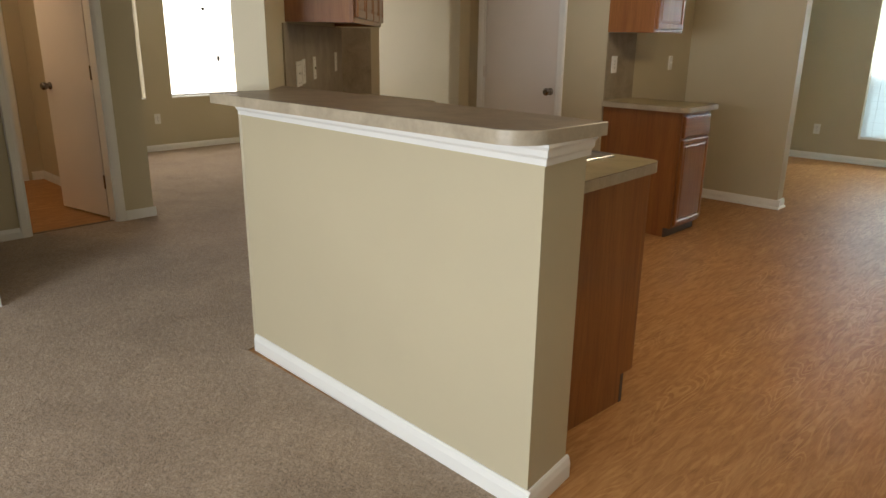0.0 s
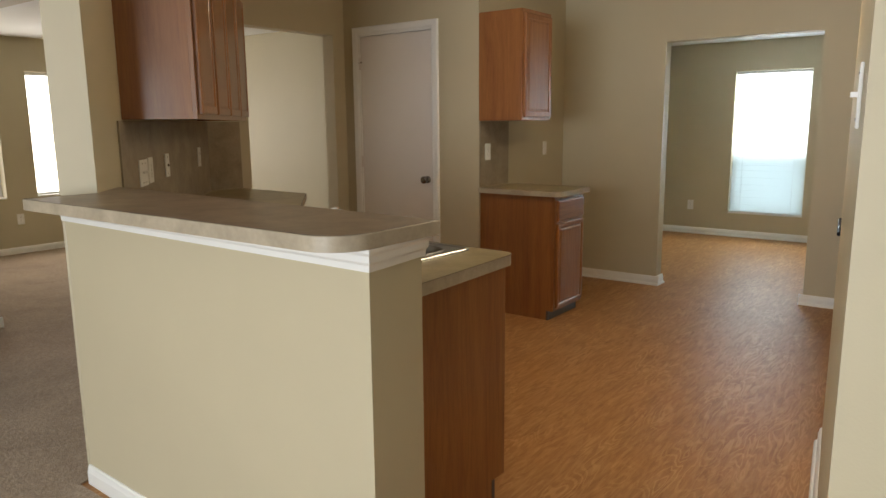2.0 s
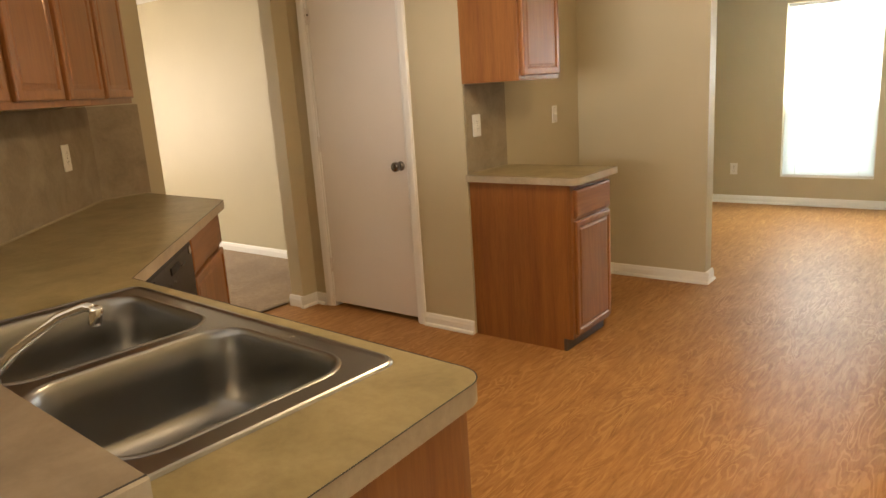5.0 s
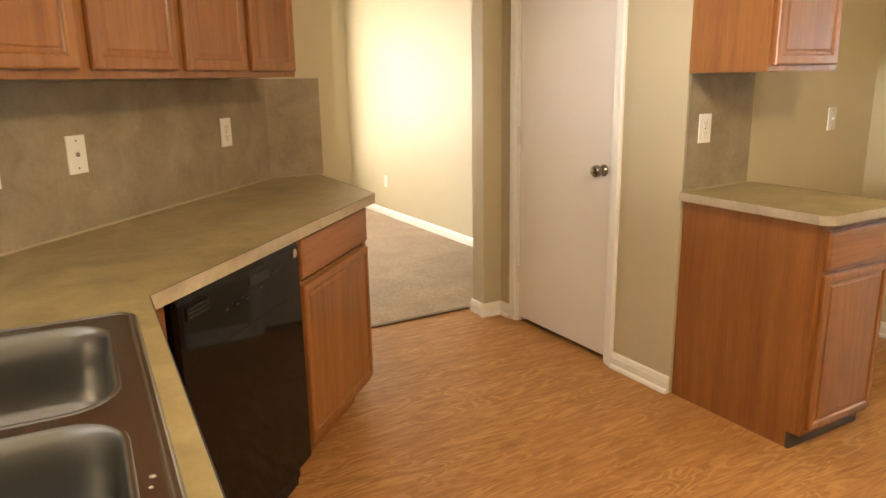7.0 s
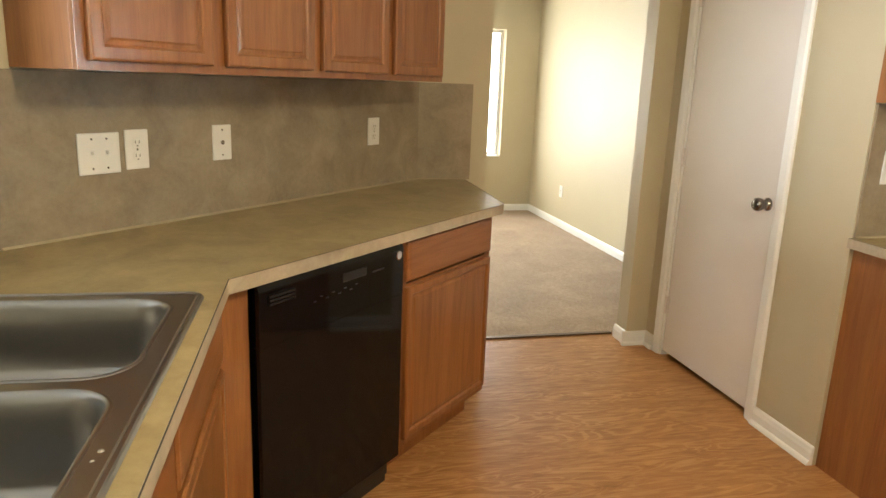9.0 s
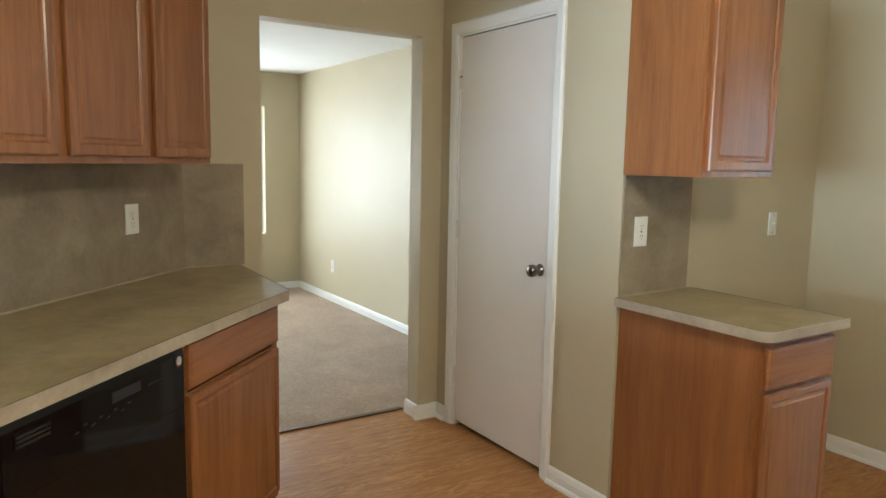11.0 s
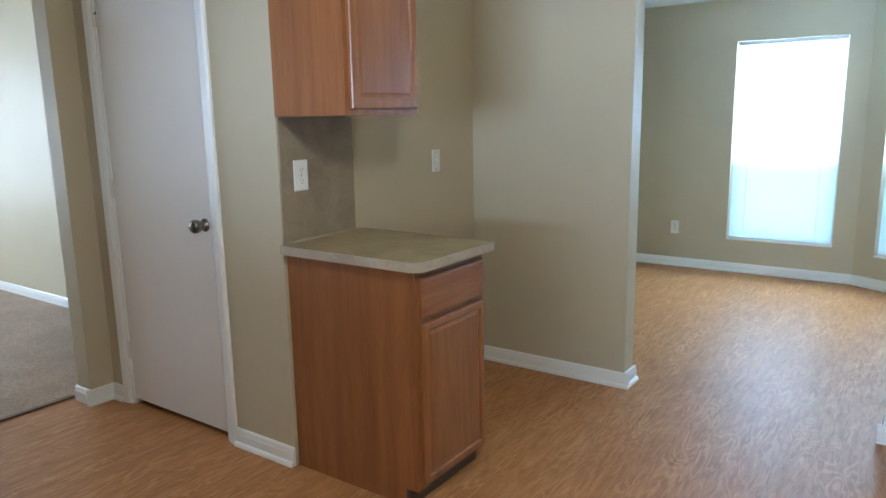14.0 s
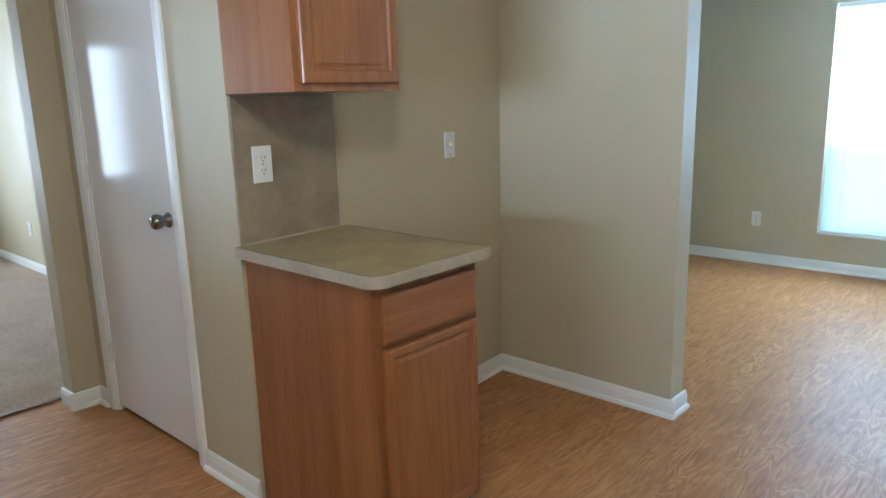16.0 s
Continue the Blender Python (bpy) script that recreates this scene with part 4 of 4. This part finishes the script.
plate(on_diag(3.491, 1.155), "double", "white double light switch on the backsplash", 0.128, 0.118)
plate(on_diag(3.612, 1.160), "outlet", "white duplex outlet beside the double switch", 0.078, 0.118)
plate(on_diag(3.935, 1.164), "phone", "white single-hole cover plate on the backsplash", 0.078, 0.118)
plate(on_diag(4.772, 1.168), "outlet", "white duplex outlet near the doorway", 0.078, 0.118)
plate(pose(-2.689, 4.702, 1.155, 0, 0, 91), "outlet", "white duplex outlet above the short worktop", 0.072, 0.118)
plate(pose(-2.7616, 5.69, 1.148, 0, 0, 94), "switch", "white wall plate in the refrigerator space", 0.070, 0.110)
plate(pose(-2.571, 9.09, 0.350, 0, 0, 0), "outlet", "white duplex outlet low on the breakfast room wall")
plate(pose(DINING_X, 3.69, 0.377, 0, 0, 90), "outlet", "white duplex outlet under the dining room windows")
plate(pose(-7.15, DINING_Y, 0.36, 0, 0, 0), "outlet", "white duplex outlet low on the dining room wall")
d_ = Vector(E2) - Vector(E1)
tt = (1.90 - E1[1]) / d_.y
plate(pose(E1[0] + d_.x * tt, 1.90, 1.405, 0, 0, math.degrees(math.atan2(d_.y, d_.x))), "switch", "white light switch on the passage wall", 0.072, 0.118)

# ---- range and its run on the east side ----
RUN = math.degrees(math.atan2(-0.758, 0.092))     # the run's fronts, from far to near
rg = thing("kitchen_range", pose(-0.425, 5.285, 0, 0, 0, RUN), "black freestanding gas range with oven door and handle", "range")
W = 0.76
part("body", box(0.0, W, 0.03, 0.62, 0.02, 0.895, 0.004), M_RANGE, rg)
od = part("oven_door", box(0.012, W - 0.012, -0.012, 0.028, 0.235, 0.795, 0.008, 3), M_RANGE, rg)
part("oven_window", box(0.14, W - 0.14, -0.014, -0.010, 0.36, 0.62, 0.002), M_RANGE, od)
bm = add_tube(bmesh.new(), [(0.06, -0.05, 0.765), (W - 0.06, -0.05, 0.765)], 0.011, 12)
for hx in (0.08, W - 0.08):
    add_box(bm, hx - 0.01, hx + 0.01, -0.05, -0.008, 0.753, 0.777, 0.002)
part("handle", bm, M_RANGE, od, "black glossy oven door handle")
part("drawer", box(0.012, W - 0.012, -0.008, 0.028, 0.06, 0.222, 0.006, 3), M_RANGE, rg)
bm = bmesh.new()
prof = [(0.03, 0.803), (-0.010, 0.803), (-0.018, 0.82), (0.010, 0.893), (0.03, 0.893)]
rs = add_ring(bm, [[(0.004, y, z) for y, z in prof], [(W - 0.004, y, z) for y, z in prof]])
bm.faces.new(rs[0][::-1])
bm.faces.new(rs[1])
kp = part("control_panel", bm, M_RANGE, rg)
for k in range(5):
    kx = 0.10 + k * 0.14
    ko = part("knob", add_lathe(bmesh.new(), [(0.024, 0), (0.022, 0.012), (0.017, 0.022), (0.015, 0.030)], pose(kx, -0.008, 0.855, 73, 0, 0), 18), M_RANGE, kp, smooth=True)
    part("pointer", box(kx - 0.002, kx + 0.002, -0.040, -0.030, 0.858, 0.876), M_CHROME, ko)
part("cooktop", box(0.0, W, 0.0, 0.62, 0.895, 0.912, 0.005, 2), M_RANGE, rg)
for gx in (0.20, 0.56):
    for gy in (0.17, 0.45):
        bm = bmesh.new()
        for a in range(4):
            ca, sa = math.cos(a * math.pi / 2), math.sin(a * math.pi / 2)
            add_tube(bm, [(gx + 0.03 * ca, gy + 0.03 * sa, 0.936), (gx + 0.12 * ca, gy + 0.12 * sa, 0.936), (gx + 0.13 * ca, gy + 0.13 * sa, 0.913)], 0.005, 8)
        gr = part("grate", bm, M_RANGE, rg)
        part("burner", add_lathe(bmesh.new(), [(0.045, 0.912), (0.042, 0.922), (0.03, 0.926)], pose(gx, gy, 0), 18), M_RANGE, gr)
for fx in (0.05, W - 0.05):
    part("foot", add_lathe(bmesh.new(), [(0.015, 0.0), (0.015, 0.022)], pose(fx, 0.06, 0), 10), M_RANGE, rg)

e_ = Vector((math.cos(radians(RUN)), math.sin(radians(RUN))))
n0 = Vector((-0.425, 5.285)) + e_ * 0.765 + Vector((-e_.y, e_.x)) * 0.03
base_cabinet(pose(n0.x, n0.y, 0, 0, 0, RUN), 0.62, 0.55, "stained oak base cabinet beside the range", [("drawer_front", 0.026, 0.594, 0.700, 0.842), ("door", 0.026, 0.594, 0.142, 0.682)])
f0 = Vector((-0.425, 5.285)) - e_ * 0.70 + Vector((-e_.y, e_.x)) * 0.12
base_cabinet(pose(f0.x, f0.y, 0, 0, 0, RUN), 0.695, 0.36, "stained oak base cabinet between range and far wall", [("drawer_front", 0.026, 0.67, 0.700, 0.842), ("door", 0.026, 0.67, 0.142, 0.682)])


def run_top(start, length, depth, label):
    side = Vector((-e_.y, e_.x))
    a, b = start - side * 0.03, start + e_ * length - side * 0.03
    c, d = b + side * depth, a + side * depth
    worktop("worktop", [tuple(v) for v in (a, b, c, d)], [tuple(a), tuple(b)], 0.872, 0.908, M_TOP, label)


run_top(n0, 0.62, 0.57, "mottled laminate worktop beside the range")
run_top(f0, 0.695, 0.37, "mottled laminate worktop beyond the range")
bm = bmesh.new()
pr = [(-0.472, 0.912), (-0.472, 1.165), (-0.27, 1.33), (0.08, 1.33), (0.08, 0.912)]
add_ring(bm, [[(x, 6.082, z) for x, z in pr], [(x, 6.075, z) for x, z in pr]])
bm.faces.ensure_lookup_table()
bm.verts.ensure_lookup_table()
bm.faces.new([bm.verts[i] for i in range(5)])
bm.faces.new([bm.verts[i] for i in range(5, 10)])
tagged(part("backsplash", bm, M_SPLASH), "mottled laminate side splash with a slanted corner", "backsplash", kind="structure")

# ---- ceiling lamps ----
def dome_lamp(x, y, z, label, watts, colour=(1.0, 0.74, 0.44)):
    l = thing("ceiling_light", pose(x, y, z), label, "ceiling light")
    part("lamp_base", add_lathe(bmesh.new(), [(0.15, 0.0), (0.15, -0.02), (0.14, -0.03)], None, 28), M_NICKEL, l)
    part("shade", add_lathe(bmesh.new(), [(0.138, -0.03), (0.135, -0.05), (0.11, -0.085), (0.06, -0.105), (0.01, -0.11)], None, 28), M_LAMP, l, "glowing frosted glass dome", True)
    d = bpy.data.lights.new("lamp_glow", "POINT")
    d.energy, d.color, d.shadow_soft_size = watts, colour, 0.12
    lo = new("lamp_glow", d)
    lo.location = (x, y, z - 0.26)
    return l


# no fitting comes into view: dome and glow added to warm the kitchen
dome_lamp(-0.95, 3.6, CEIL_K, "unseen frosted dome ceiling light, added to brighten the kitchen", 30)
dome_lamp(-6.0, 1.0, CEIL_D, "frosted dome ceiling light of the small room", 11, (1.0, 0.62, 0.36))
